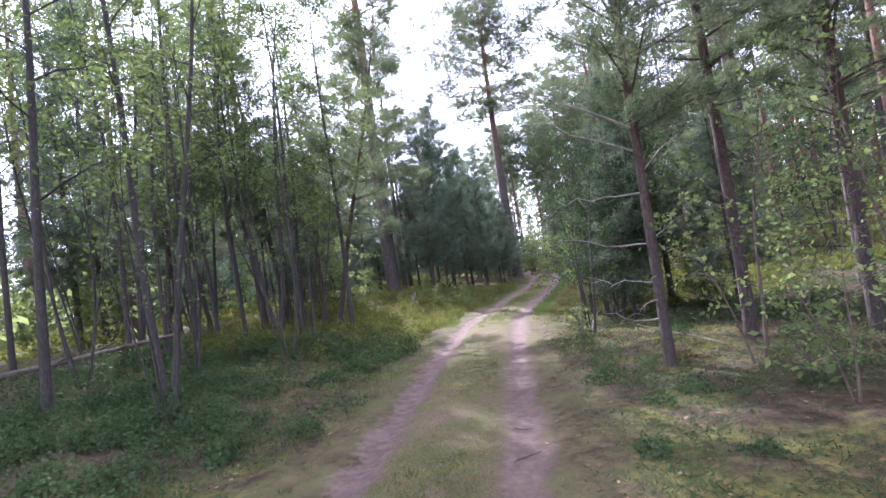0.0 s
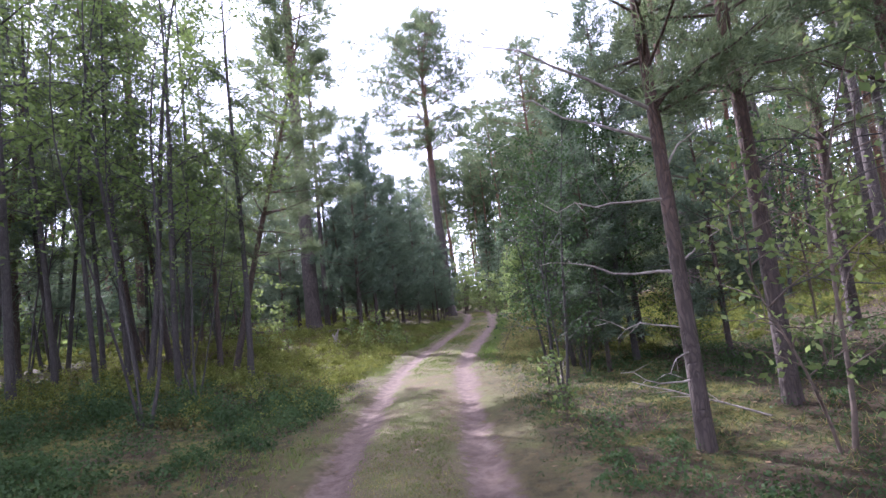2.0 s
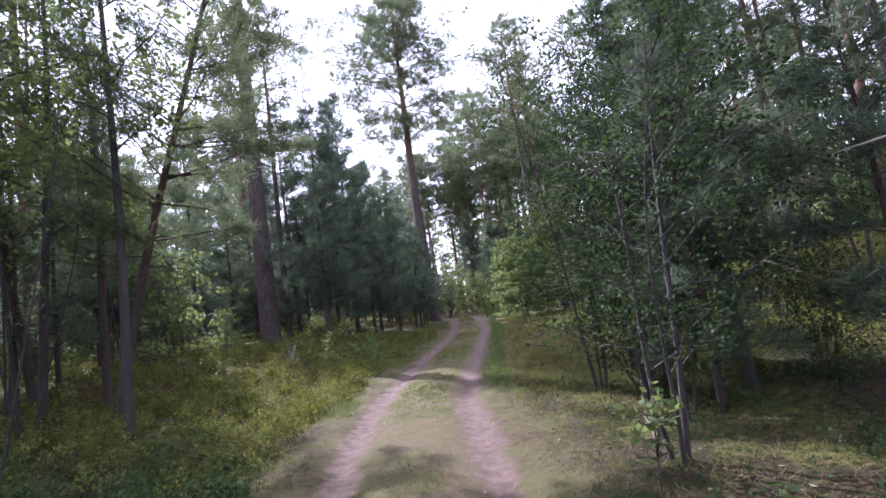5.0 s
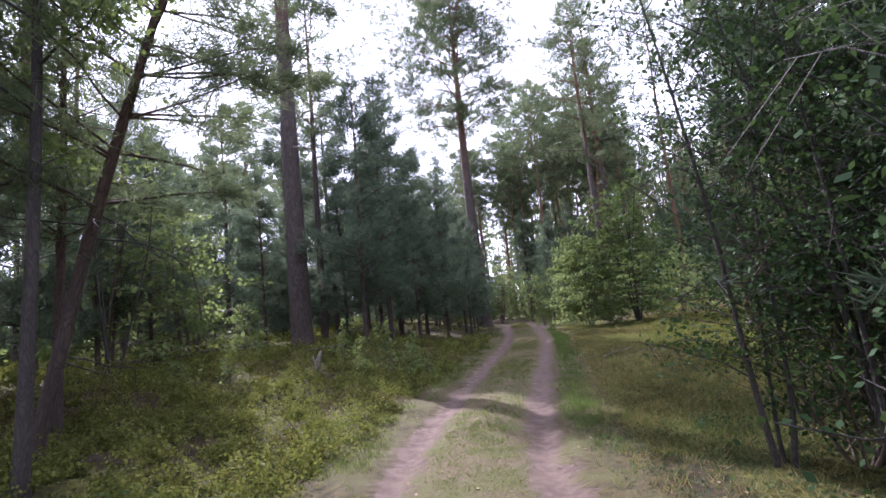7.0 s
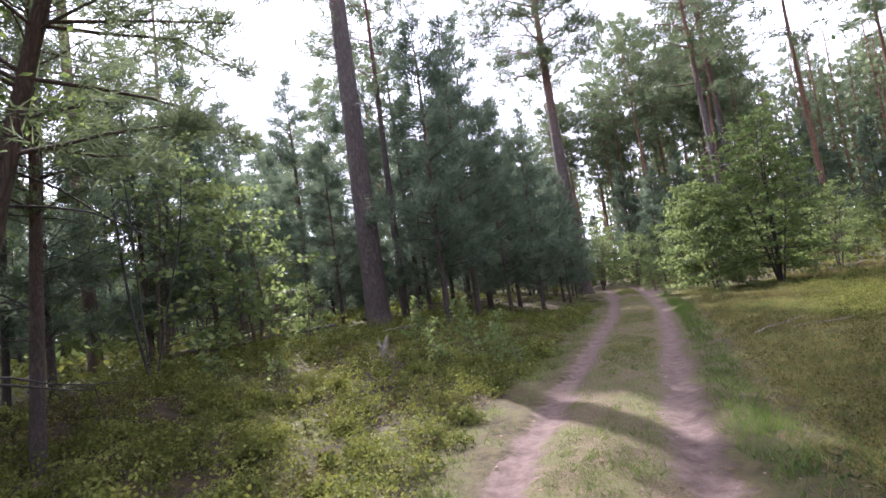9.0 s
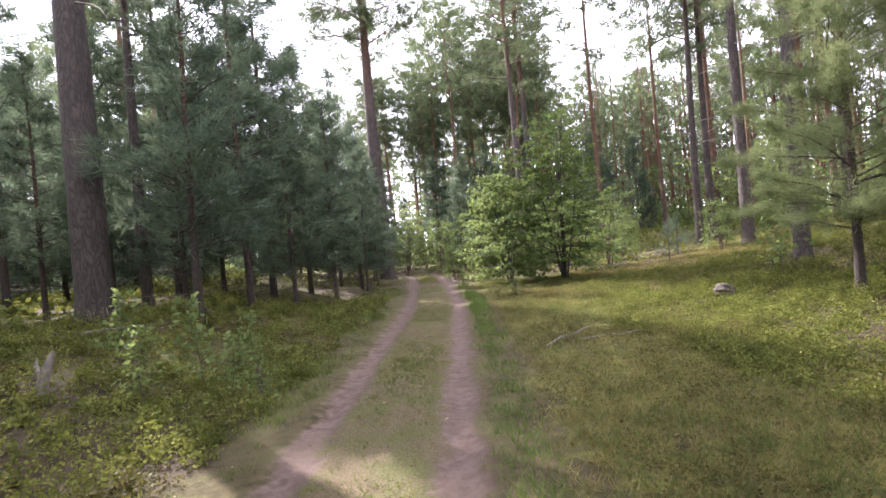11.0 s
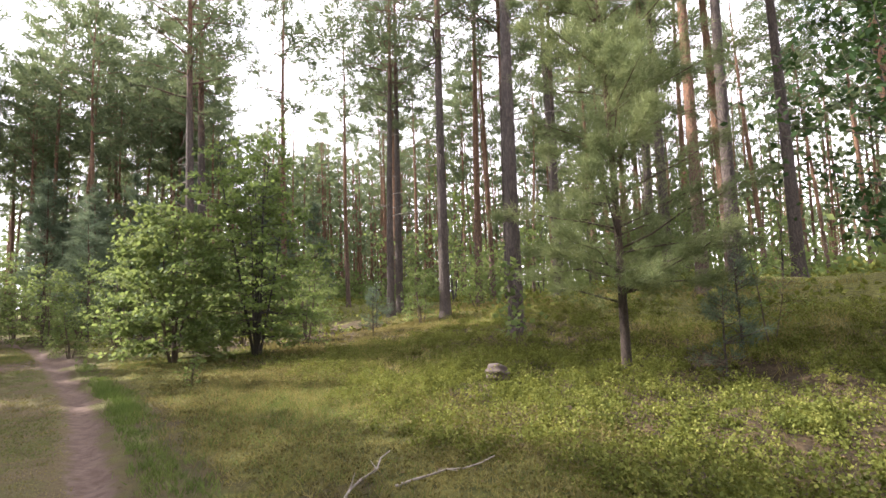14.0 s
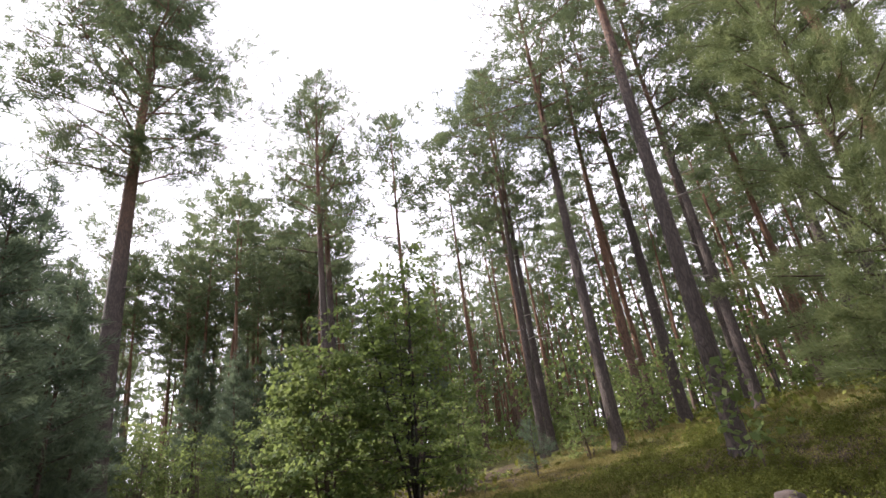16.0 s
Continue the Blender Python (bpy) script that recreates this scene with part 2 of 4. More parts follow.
# ---- mesh helpers ----
def mesh_of(name, verts, faces, mat, smooth=False):
    """A mesh from a vertex array and a list of arrays of triangles or quads."""
    me = bpy.data.meshes.new(name)
    verts = np.asarray(verts, dtype=np.float32)
    faces = [np.asarray(f, dtype=np.int32) for f in faces if len(f)]
    loops = np.concatenate([f.ravel() for f in faces])
    sizes = np.concatenate([np.full(len(f), f.shape[1], dtype=np.int32) for f in faces])
    me.vertices.add(len(verts))
    me.vertices.foreach_set("co", verts.ravel())
    me.loops.add(len(loops))
    me.loops.foreach_set("vertex_index", loops)
    me.polygons.add(len(sizes))
    me.polygons.foreach_set("loop_start", np.concatenate([[0], np.cumsum(sizes)[:-1]]).astype(np.int32))
    me.polygons.foreach_set("loop_total", sizes)
    me.polygons.foreach_set("use_smooth", np.full(len(sizes), smooth))
    me.update(calc_edges=True)
    me.validate()
    me.materials.append(mat)
    return me


class Tubes:
    """Collects tapered round tubes along paths into one mesh."""

    def __init__(self):
        self.v, self.f, self.n = [], [], 0

    def add(self, path, radii, sides=6):
        path, radii = np.asarray(path, float), np.asarray(radii, float)
        k = len(path)
        along = np.gradient(path, axis=0)
        along /= np.linalg.norm(along, axis=1)[:, None] + 1e-9
        ref = np.where(np.abs(along[:, 2:3]) > 0.9, np.array([[1.0, 0, 0]]), np.array([[0, 0, 1.0]]))
        a = np.cross(along, ref)
        a /= np.linalg.norm(a, axis=1)[:, None] + 1e-9
        b = np.cross(along, a)
        ang = np.linspace(0, 2 * np.pi, sides, endpoint=False)
        ring = path[:, None] + radii[:, None, None] * (np.cos(ang)[None, :, None] * a[:, None] + np.sin(ang)[None, :, None] * b[:, None])
        i = np.arange(k - 1)[:, None] * sides + np.arange(sides)[None]
        j = np.arange(k - 1)[:, None] * sides + (np.arange(sides)[None] + 1) % sides
        quads = np.stack([i, j, j + sides, i + sides], -1).reshape(-1, 4) + self.n
        self.v.append(ring.reshape(-1, 3))
        self.f.append(quads)
        self.n += k * sides

    def mesh(self, name, mat):
        return mesh_of(name, np.concatenate(self.v), [np.concatenate(self.f)], mat, True)


def unit(v):
    return v / (np.linalg.norm(v, axis=-1, keepdims=True) + 1e-9)


def blades(rng, at, way, size, count, width, spread=1.0):
    """Needle tufts: count thin pointed blades at each place, fanned round a direction."""
    n = len(at)
    d = unit(way[:, None] * 0.75 + rng.normal(0, spread * 0.55, (n, count, 3)))
    ln = size * rng.uniform(0.6, 1.15, (n, count, 1))
    base = at[:, None] + rng.normal(0, size * 0.22, (n, count, 3))
    side = unit(np.cross(d, rng.normal(0, 1, (n, count, 3)))) * width * 0.5
    v = np.stack([base - side, base + side, base + d * ln], 2).reshape(-1, 3)
    return v, np.arange(n * count * 3).reshape(-1, 3)


def leaves(rng, at, size, flat=0.45, long=1.5, facing=None):
    """One pointed leaf of four corners at each place, folded a little along its rib."""
    n = len(at)
    up = unit(rng.normal(0, 1, (n, 3)) * (1 - flat) + (np.array([0, 0, 1.0]) if facing is None else facing) * flat)
    d = unit(np.cross(up, rng.normal(0, 1, (n, 3))))
    s = np.cross(up, d)
    k = (size * rng.uniform(0.65, 1.25, n))[:, None]
    mid = at + d * k * 0.5 * long - up * k * 0.12
    v = np.stack([at, mid + s * k * 0.45 + up * k * 0.12, at + d * k * long, mid - s * k * 0.45 + up * k * 0.12], 1).reshape(-1, 3)
    return v, np.arange(n * 4).reshape(-1, 4)


def part(name, me, parent, label=""):
    ob = new(name, me)
    ob.parent = parent
    return tagged(ob, label)


# ---- the lie of the land ----
TRACK_Y = [-40, 0, 3.7, 8, 12.3, 14, 16, 18, 20.5, 25, 32, 38, 48, 60]
TRACK_X = [-5.0, -0.75, -0.22, 0.32, 0.95, 1.28, 1.9, 2.5, 3.25, 4.6, 6.15, 7.3, 8.2, 8.6]


def middle(y):
    """x of the track's middle line."""
    y = np.asarray(y, float)
    return sum(np.interp(y + d, TRACK_Y, TRACK_X) for d in (-1.2, -0.6, 0, 0.6, 1.2)) / 5


def ease(t):
    t = np.clip(t, 0, 1)
    return t * t * (3 - 2 * t)


def lumps(x, y, size, seed):
    """Smooth uneven lumps between 0 and 1, in two sizes."""
    total = 0
    for k, (s, w) in enumerate(((size, 0.62), (size * 0.42, 0.38))):
        grid = np.random.default_rng(seed * 7 + k).random((97, 97))
        a, b = np.asarray(x, float) / s, np.asarray(y, float) / s
        i, j = np.floor(a).astype(int), np.floor(b).astype(int)
        fa, fb = ease(a - i), ease(b - j)
        i0, i1, j0, j1 = i % 97, (i + 1) % 97, j % 97, (j + 1) % 97
        total = total + w * ((grid[i0, j0] * (1 - fa) + grid[i1, j0] * fa) * (1 - fb) + (grid[i0, j1] * (1 - fa) + grid[i1, j1] * fa) * fb)
    return total


def ground_z(x, y):
    x, y = np.asarray(x, float), np.asarray(y, float)
    u = x - middle(y)
    right = 1.7 - 0.6 * ease((y - 19) / 10)
    z = 0.75 * ease((-u - 1.1) / 6.5) + right * ease((u - 6) / 13)
    z = z + 0.05 * np.sin(x * 1.3 + 0.7 * y) * np.sin(y * 0.9 - 0.4 * x) * ease((np.abs(u) - 1) / 2)
    soft = np.maximum(ease((-u - 1.5) / 0.8) * ease((y - 8) / 3), ease((u - 4.2) / 1.5) * ease((y - 10) / 3)) * ease((34 - y) / 4)
    z = z + 0.30 * soft * (lumps(x, y, 1.2, 5) - 0.4)
    z = z - 0.055 * np.exp(-((np.abs(u) - 0.70) / 0.2) ** 2) + 0.02 * np.exp(-(u / 0.4) ** 2)
    return z


def on_ground(x, y, dip=0.0):
    return float(ground_z(x, y)) - dip


def build_ground():
    us = np.concatenate([-np.geomspace(400, 9, 26), np.arange(-8.6, -2, 0.16), np.arange(-2, 2, 0.07), np.arange(2, 12, 0.14), np.geomspace(12.2, 400, 28)])
    ys = np.concatenate([-np.geomspace(300, 6, 18), np.arange(-5.5, 40, 0.22), np.geomspace(40.3, 500, 30)])
    u, y = np.meshgrid(us, ys)
    x = u + middle(y)
    z = ground_z(x, y)
    rough = np.array([noise.noise((a * 2.3, b * 2.3, 0.0)) + 0.5 * noise.noise((a * 7.1, b * 7.1, 3.0)) for a, b in zip(x.ravel(), y.ravel())]).reshape(x.shape)
    z += rough * np.where(np.abs(u) < 1.2, 0.008, 0.028)
    w, h = len(us), len(ys)
    i = (np.arange(h - 1)[:, None] * w + np.arange(w - 1)[None]).ravel()
    quads = np.stack([i, i + 1, i + 1 + w, i + w], -1)
    me = mesh_of("ground", np.stack([x, y, z], -1).reshape(-1, 3), [quads], ground_material(), True)
    uv = me.uv_layers.new(name="track")
    idx = np.empty(len(me.loops), dtype=np.int32)
    me.loops.foreach_get("vertex_index", idx)
    uv.data.foreach_set("uv", np.stack([u.ravel()[idx], y.ravel()[idx]], -1).astype(np.float32).ravel())
    tagged(new("ground", me), "sandy forest floor with two bare wheel ruts, moss and litter", "ground", "", "structure")


build_ground()


# ---- trees ----
def stem_path(rng, height, bend, steps=12):
    h = np.linspace(0, height, steps)
    t = h / height
    ph = rng.uniform(0, 6.28, 2)
    x = bend * (np.sin(t * 4.2 + ph[0]) - np.sin(ph[0])) * t
    y = bend * (np.sin(t * 3.6 + ph[1]) - np.sin(ph[1])) * t
    return np.stack([x, y, h], -1)


def at_height(path, h):
    return np.stack([np.interp(h, path[:, 2], path[:, k]) for k in range(3)], -1)


def trunk_mesh(rng, path, radius, mat, flare=1.35, tip=0.12, sides=10):
    t = path[:, 2] / path[-1, 2]
    fine = np.concatenate([[-0.15, 0.0, 0.12, 0.3, 0.6], path[2:, 2]])
    p = at_height(path, np.maximum(fine, 0))
    p[:, 2] = fine
    k = fine / path[-1, 2]
    r = radius * np.maximum(tip, (1 - np.clip(k, 0, 1)) ** 0.75) * (1 + (flare - 1) * np.exp(-np.maximum(fine, 0) / 0.22))
    tb = Tubes()
    tb.add(p, r, sides)
    return tb.mesh("trunk", mat)


def limb_path(rng, start, azimuth, length, rise, droop, steps=5):
    s = np.linspace(0, 1, steps)
    out = np.array([math.cos(azimuth), math.sin(azimuth), 0])
    side = np.array([-out[1], out[0], 0])
    wig = rng.normal(0, 0.05 * length, steps) * s
    z = length * (rise * s - droop * s * s) + rng.normal(0, 0.035 * length, steps) * s
    return start + out * (length * s)[:, None] + side * wig[:, None] + np.array([0, 0, 1.0]) * z[:, None]


def limb_parts(ob, tubes, name, mat, label=""):
    """Limbs that show one by one are parts of their own; those of far trees stay one joined part."""
    if isinstance(tubes, list):
        for k, t in enumerate(tubes):
            part(name, t.mesh(name, mat), ob, label)
    elif tubes.n:
        tagged(part("branchwork", tubes.mesh("branchwork", mat), ob, label), "", "", "", "stuff")


class Split(list):
    """Takes tubes as Tubes does, but keeps each limb with its twigs apart."""

    def limb(self):
        self.append(Tubes())

    def add(self, *a):
        self[-1].add(*a)


class Joined(Tubes):
    def limb(self):
        pass


def tall_pine(name, seed, height, radius, crown_from, spread, limbs=30, pads=24, tuft=0.34, stubs=7, bend=0.12, label="", count=11, apart=False):
    """A Scots pine: bare trunk, dead stubs, and a crown of needle pads on crooked limbs."""
    rng = np.random.default_rng(seed)
    ob = new(name)
    path = stem_path(rng, height, bend)
    bark_mat = PINE_BARK if apart else FAR_BARK
    part("trunk", trunk_mesh(rng, path, radius, bark_mat), ob, "plated bark, grey below and orange above")
    tb, spots, ways = Split() if apart else Joined(), [], []
    for i in range(limbs):
        k = (i + rng.uniform(0, 0.8)) / limbs
        h = crown_from + (height - crown_from) * (k ** 0.85)
        az = i * 2.4 + rng.uniform(-0.5, 0.5)
        shape = (math.sin(math.pi * min(1, 0.16 + 0.86 * k)) ** 0.7) * rng.uniform(0.55, 1.15)
        ln = max(0.35, spread * shape)
        lp = limb_path(rng, at_height(path, h), az, ln, rng.uniform(0.15, 0.55) + 0.4 * k, rng.uniform(0.05, 0.3), 5 if apart else 3)
        tb.limb()
        tb.add(lp, np.linspace(min(0.055, max(0.018, radius * 0.24 * (1 - 0.6 * k))), 0.007, len(lp)), 4 if apart else 3)
        n = max(5, int(pads * (0.4 + ln / spread * 0.7)))
        s = rng.choice(np.array([rng.uniform(0.3, 0.5), rng.uniform(0.5, 0.7), rng.uniform(0.72, 0.88), 1.0]), n)
        base = np.stack([np.interp(s, np.linspace(0, 1, len(lp)), lp[:, c]) for c in range(3)], -1)
        heart = base + np.stack([np.sin(s * 37 + i), np.cos(s * 53 + i), 0.3 * np.sin(s * 71)], -1) * 0.20 * ln
        c = heart + rng.normal(0, 1, (n, 3)) * np.array([0.10, 0.10, 0.042]) * (0.9 + ln)
        spots.append(c)
        ways.append(unit(c - base + np.array([math.cos(az), math.sin(az), 0.8]) * 0.35))
        for j in range(0, n, 4 if count > 9 else 9):
            tb.add(np.stack([base[j], (base[j] + c[j]) / 2 + rng.normal(0, 0.03, 3), c[j]]), [0.012, 0.009, 0.005], 3)
    limb_parts(ob, tb, "limb", bark_mat)
    v, f = blades(rng, np.concatenate(spots), np.concatenate(ways), tuft, count, tuft * 1.3 / count, 0.9)
    part("crown", mesh_of("crown", v, [f], NEEDLES), ob, "blue-green needle pads")
    if stubs:
        td = Split() if apart else Joined()
        for i in range(stubs):
            h = rng.uniform(0.38, 1.0) * crown_from
            ln = rng.uniform(0.4, 1.7)
            lp = limb_path(rng, at_height(path, h), rng.uniform(0, 6.28), ln, rng.uniform(-0.1, 0.45), rng.uniform(0.0, 0.4))
            td.limb()
            td.add(lp, np.linspace(0.025, 0.006, len(lp)), 4)
        limb_parts(ob, td, "dead_branch", DEAD_WOOD, "bare dead stubs")
    return tagged(ob, label or "tall pine with bare trunk and high crown", "pine tree")


def young_pine(name, seed, height, radius, crown_from, spread, dead_from=None, tuft=0.24, density=1.0, bend=0.08, label="", needles=None, top_power=0.9, count=11, apart=False, dead=None):
    """A younger pine with whorls of limbs, bushy with needles; below the crown bare dead limbs may stay."""
    rng = np.random.default_rng(seed)
    ob = new(name)
    path = stem_path(rng, height, bend, 10)
    part("trunk", trunk_mesh(rng, path, radius, YOUNG_BARK, 1.2, 0.1, 8), ob, "reddish flaky bark")
    tb, spots, ways = Split() if apart else Joined(), [], []
    h = crown_from
    while h < height - 0.12:
        k = (h - crown_from) / (height - crown_from)
        for i in range(int(rng.integers(4, 6))):
            az = rng.uniform(0, 6.28)
            ln = max(0.2, spread * (1 - k) ** top_power * rng.uniform(0.6, 1.12) * (0.75 + 0.25 * min(1, k * 5)))
            lp = limb_path(rng, at_height(path, h + rng.uniform(-0.1, 0.1)), az, ln, rng.uniform(0.2, 0.5) + 0.35 * k, rng.uniform(0.0, 0.25), 5 if apart else 3)
            tb.limb()
            tb.add(lp, np.linspace(max(0.010, radius * 0.26 * (1 - 0.6 * k)), 0.005, len(lp)), 4 if apart else 3)
            n = max(4, int(ln * 9 * density))
            s = rng.uniform(0.22, 1.05, n)
            base = np.stack([np.interp(s, np.linspace(0, 1, len(lp)), lp[:, c]) for c in range(3)], -1)
            c = base + rng.normal(0, 1, (n, 3)) * np.array([0.13, 0.13, 0.05]) * ln * (1.15 - s)[:, None] * 1.6
            spots.append(c)
            ways.append(unit(np.array([math.cos(az), math.sin(az), 0.55]) + rng.normal(0, 0.35, (n, 3))))
        h += rng.uniform(0.30, 0.46) * (0.7 + 0.05 * height)
    spots.append(at_height(path, np.array([height - 0.1, height])))
    ways.append(np.array([[0, 0, 1.0], [0, 0, 1.0]]))
    limb_parts(ob, tb, "limb", YOUNG_BARK)
    v, f = blades(rng, np.concatenate(spots), np.concatenate(ways), tuft, count, tuft * 0.9 / count, 0.9)
    part("crown", mesh_of("crown", v, [f], needles or NEEDLES_YOUNG), ob, "soft green needle sprays")
    if dead_from is not None and crown_from > dead_from + 0.2:
        td = Split() if apart else Joined()
        for i in range(int((crown_from - dead_from) * 5)):
            lp = limb_path(rng, at_height(path, rng.uniform(dead_from, crown_from)), rng.uniform(0, 6.28), spread * rng.uniform(0.3, 0.85), rng.uniform(-0.2, 0.2), rng.uniform(-0.1, 0.3))
            td.limb()
            td.add(lp, np.linspace(0.011, 0.002, len(lp)), 4)
            for q in range(2):
                b0 = lp[2 + q]
                td.add(np.stack([b0, b0 + rng.normal(0, 0.16, 3)]), [0.006, 0.002], 3)
        limb_parts(ob, td, "dead_branch", dead or DEAD_WOOD, "bare dead lower branches")
    return tagged(ob, label or "bushy young pine with green needles", "pine tree")


def slim_tree(name, seed, height, radius, leaf_from, spread, count, stems=1, leaf=0.06, mat=None, leaf_mat=None, bend=0.2, splay=0.6, label="", category="tree"):
    """A slim broad-leaved tree of one or several stems, fine branches and many single leaves."""
    rng = np.random.default_rng(seed)
    ob = new(name)
    tb, spots = Tubes(), []
    trunks = []
    for s in range(stems):
        hh = height * (1 if s == 0 else rng.uniform(0.65, 0.98))
        path = stem_path(rng, hh, bend, 12)
        if stems > 1:
            az = s * 6.28 / stems + rng.uniform(-0.4, 0.4)
            off = splay * (path[:, 2] / height) ** 0.8
            path[:, 0] += math.cos(az) * (off + 0.06)
            path[:, 1] += math.sin(az) * (off + 0.06)
        rr = radius * (1 if s == 0 else rng.uniform(0.6, 0.9))
        trunks.append((path, rr))
        part("trunk", trunk_mesh(rng, path, rr, mat or DARK_BARK, 1.25, 0.08, 8), ob)
        n = int(16 * (1 - leaf_from / hh) + 6)
        for i in range(n):
            k = (i + rng.uniform(0, 0.9)) / n
            h = leaf_from * 0.8 + (hh - leaf_from * 0.8) * k
            az = i * 2.4 + rng.uniform(-0.6, 0.6)
            ln = spread * (0.35 + 0.65 * math.sin(math.pi * min(1, 0.25 + 0.72 * k))) * rng.uniform(0.5, 1.15)
            lp = limb_path(rng, at_height(path, h), az, ln, rng.uniform(0.4, 1.0), rng.uniform(0.0, 0.35))
            tb.add(lp, np.linspace(max(0.007, rr * 0.3 * (1 - 0.6 * k)), 0.003, len(lp)), 4 if stems < 3 else 3)
            m = max(6, int(count / (n * stems)))
            twigs = max(2, m // 14)
            for q in range(twigs):
                s0 = rng.uniform(0.25, 1.0)
                b0 = np.array([np.interp(s0, np.linspace(0, 1, len(lp)), lp[:, c]) for c in range(3)])
                tip = b0 + rng.normal(0, 1, 3) * np.array([0.24, 0.24, 0.17]) * ln
                if q % 2 == 0:
                    tb.add(np.stack([b0, tip]), [0.005, 0.002], 3)
                g = rng.uniform(0.1, 1.15, m // twigs)[:, None]
                spots.append(b0 + (tip - b0) * g + rng.normal(0, 0.05 + 0.06 * ln, (m // twigs, 3)))
    limb_parts(ob, tb, "branch", mat or DARK_BARK)
    v, f = leaves(rng, np.concatenate(spots), leaf)
    part("crown", mesh_of("crown", v, [f], leaf_mat or BIRCH_LEAF), ob, "loose light-green leaves")
    return tagged(ob, label or "slim young birch with thin dark stem", category)


def leafy_bush(name, seed, height, width, stems, count, leaf, bare=0.5, mat=None, leaf_mat=None, label="", category="bush"):
    """A broad bush: thin stems, limbs spread in layers, and flat sprays of leaves that hang from them."""
    rng = np.random.default_rng(seed)
    ob = new(name)
    tb, spots, face = Tubes(), [], []
    for s in range(stems):
        hh = height * (1 if s == 0 else rng.uniform(0.62, 0.95))
        az0 = s * 6.28 / stems + rng.uniform(-0.5, 0.5)
        path = stem_path(rng, hh, 0.16, 10)
        lean = (0.05 if s == 0 else 0.34) * width * (path[:, 2] / height) ** 0.9
        path[:, 0] += math.cos(az0) * (lean + 0.07 * (s > 0))
        path[:, 1] += math.sin(az0) * (lean + 0.07 * (s > 0))
        rr = 0.010 + 0.0055 * hh
        part("trunk", trunk_mesh(rng, path, rr, mat or TWIG, 1.2, 0.1, 7), ob)
        n = int(hh * 7)
        for i in range(n):
            k = (i + rng.uniform(0, 1)) / n
            h = bare + (hh - bare) * k
            az = i * 2.4 + rng.uniform(-0.6, 0.6)
            ln = width * 0.72 * (0.52 + 0.48 * math.sin(math.pi * min(1, 0.26 + 0.72 * k))) * (1 - 0.45 * k) * rng.uniform(0.55, 1.2)
            lp = limb_path(rng, at_height(path, h), az, ln, rng.uniform(0.0, 0.45) + 0.25 * k, rng.uniform(0.15, 0.5) * (1 - 0.5 * k))
            tb.add(lp, np.linspace(max(0.005, rr * 0.4 * (1 - 0.6 * k)), 0.002, len(lp)), 3)
            m = max(8, int(count / (n * stems)))
            sprays = max(2, m // 16)
            for q in range(sprays):
                s0 = rng.uniform(0.3, 1.0)
                b0 = np.array([np.interp(s0, np.linspace(0, 1, len(lp)), lp[:, c]) for c in range(3)])
                a2 = az + rng.uniform(-1.2, 1.2)
                reach = 0.16 + 0.22 * ln
                tip = b0 + np.array([math.cos(a2), math.sin(a2), rng.uniform(-0.25, 0.25)]) * reach
                tb.add(np.stack([b0, tip]), [0.004, 0.002], 3)
                g = rng.uniform(0.05, 1.1, m // sprays)[:, None]
                spots.append(b0 + (tip - b0) * g + rng.normal(0, 1, (m // sprays, 3)) * np.array([0.085, 0.085, 0.035]))
                face.append(np.repeat(np.array([[math.cos(a2) * 0.5, math.sin(a2) * 0.5, 0.85]]), m // sprays, 0))
    limb_parts(ob, tb, "branch", mat or TWIG)
    v, f = leaves(rng, np.concatenate(spots), leaf, 0.55, 1.35, np.concatenate(face))
    part("crown", mesh_of("crown", v, [f], leaf_mat or BUSH_LEAF), ob, "layered sprays of green leaves")
    return tagged(ob, label, category)


MADE = {}


def plant(key, build, x, y, scale=1.0, turn=0.0, tilt=(0.0, 0.0), label="", group=""):
    """The first tree of a kind is built, those after it are copies at another size and turn."""
    m = pose(x, y, on_ground(x, y, 0.02), tilt[0], tilt[1], turn) @ Matrix.Scale(scale, 4)
    if key not in MADE:
        MADE[key] = build()
        MADE[key].matrix_basis = pose(x, y, on_ground(x, y, 0.02), tilt[0], tilt[1], turn)
        ob = MADE[key]
    else:
        ob = copy_thing(MADE[key], m)
    return tagged(ob, label, "", group)


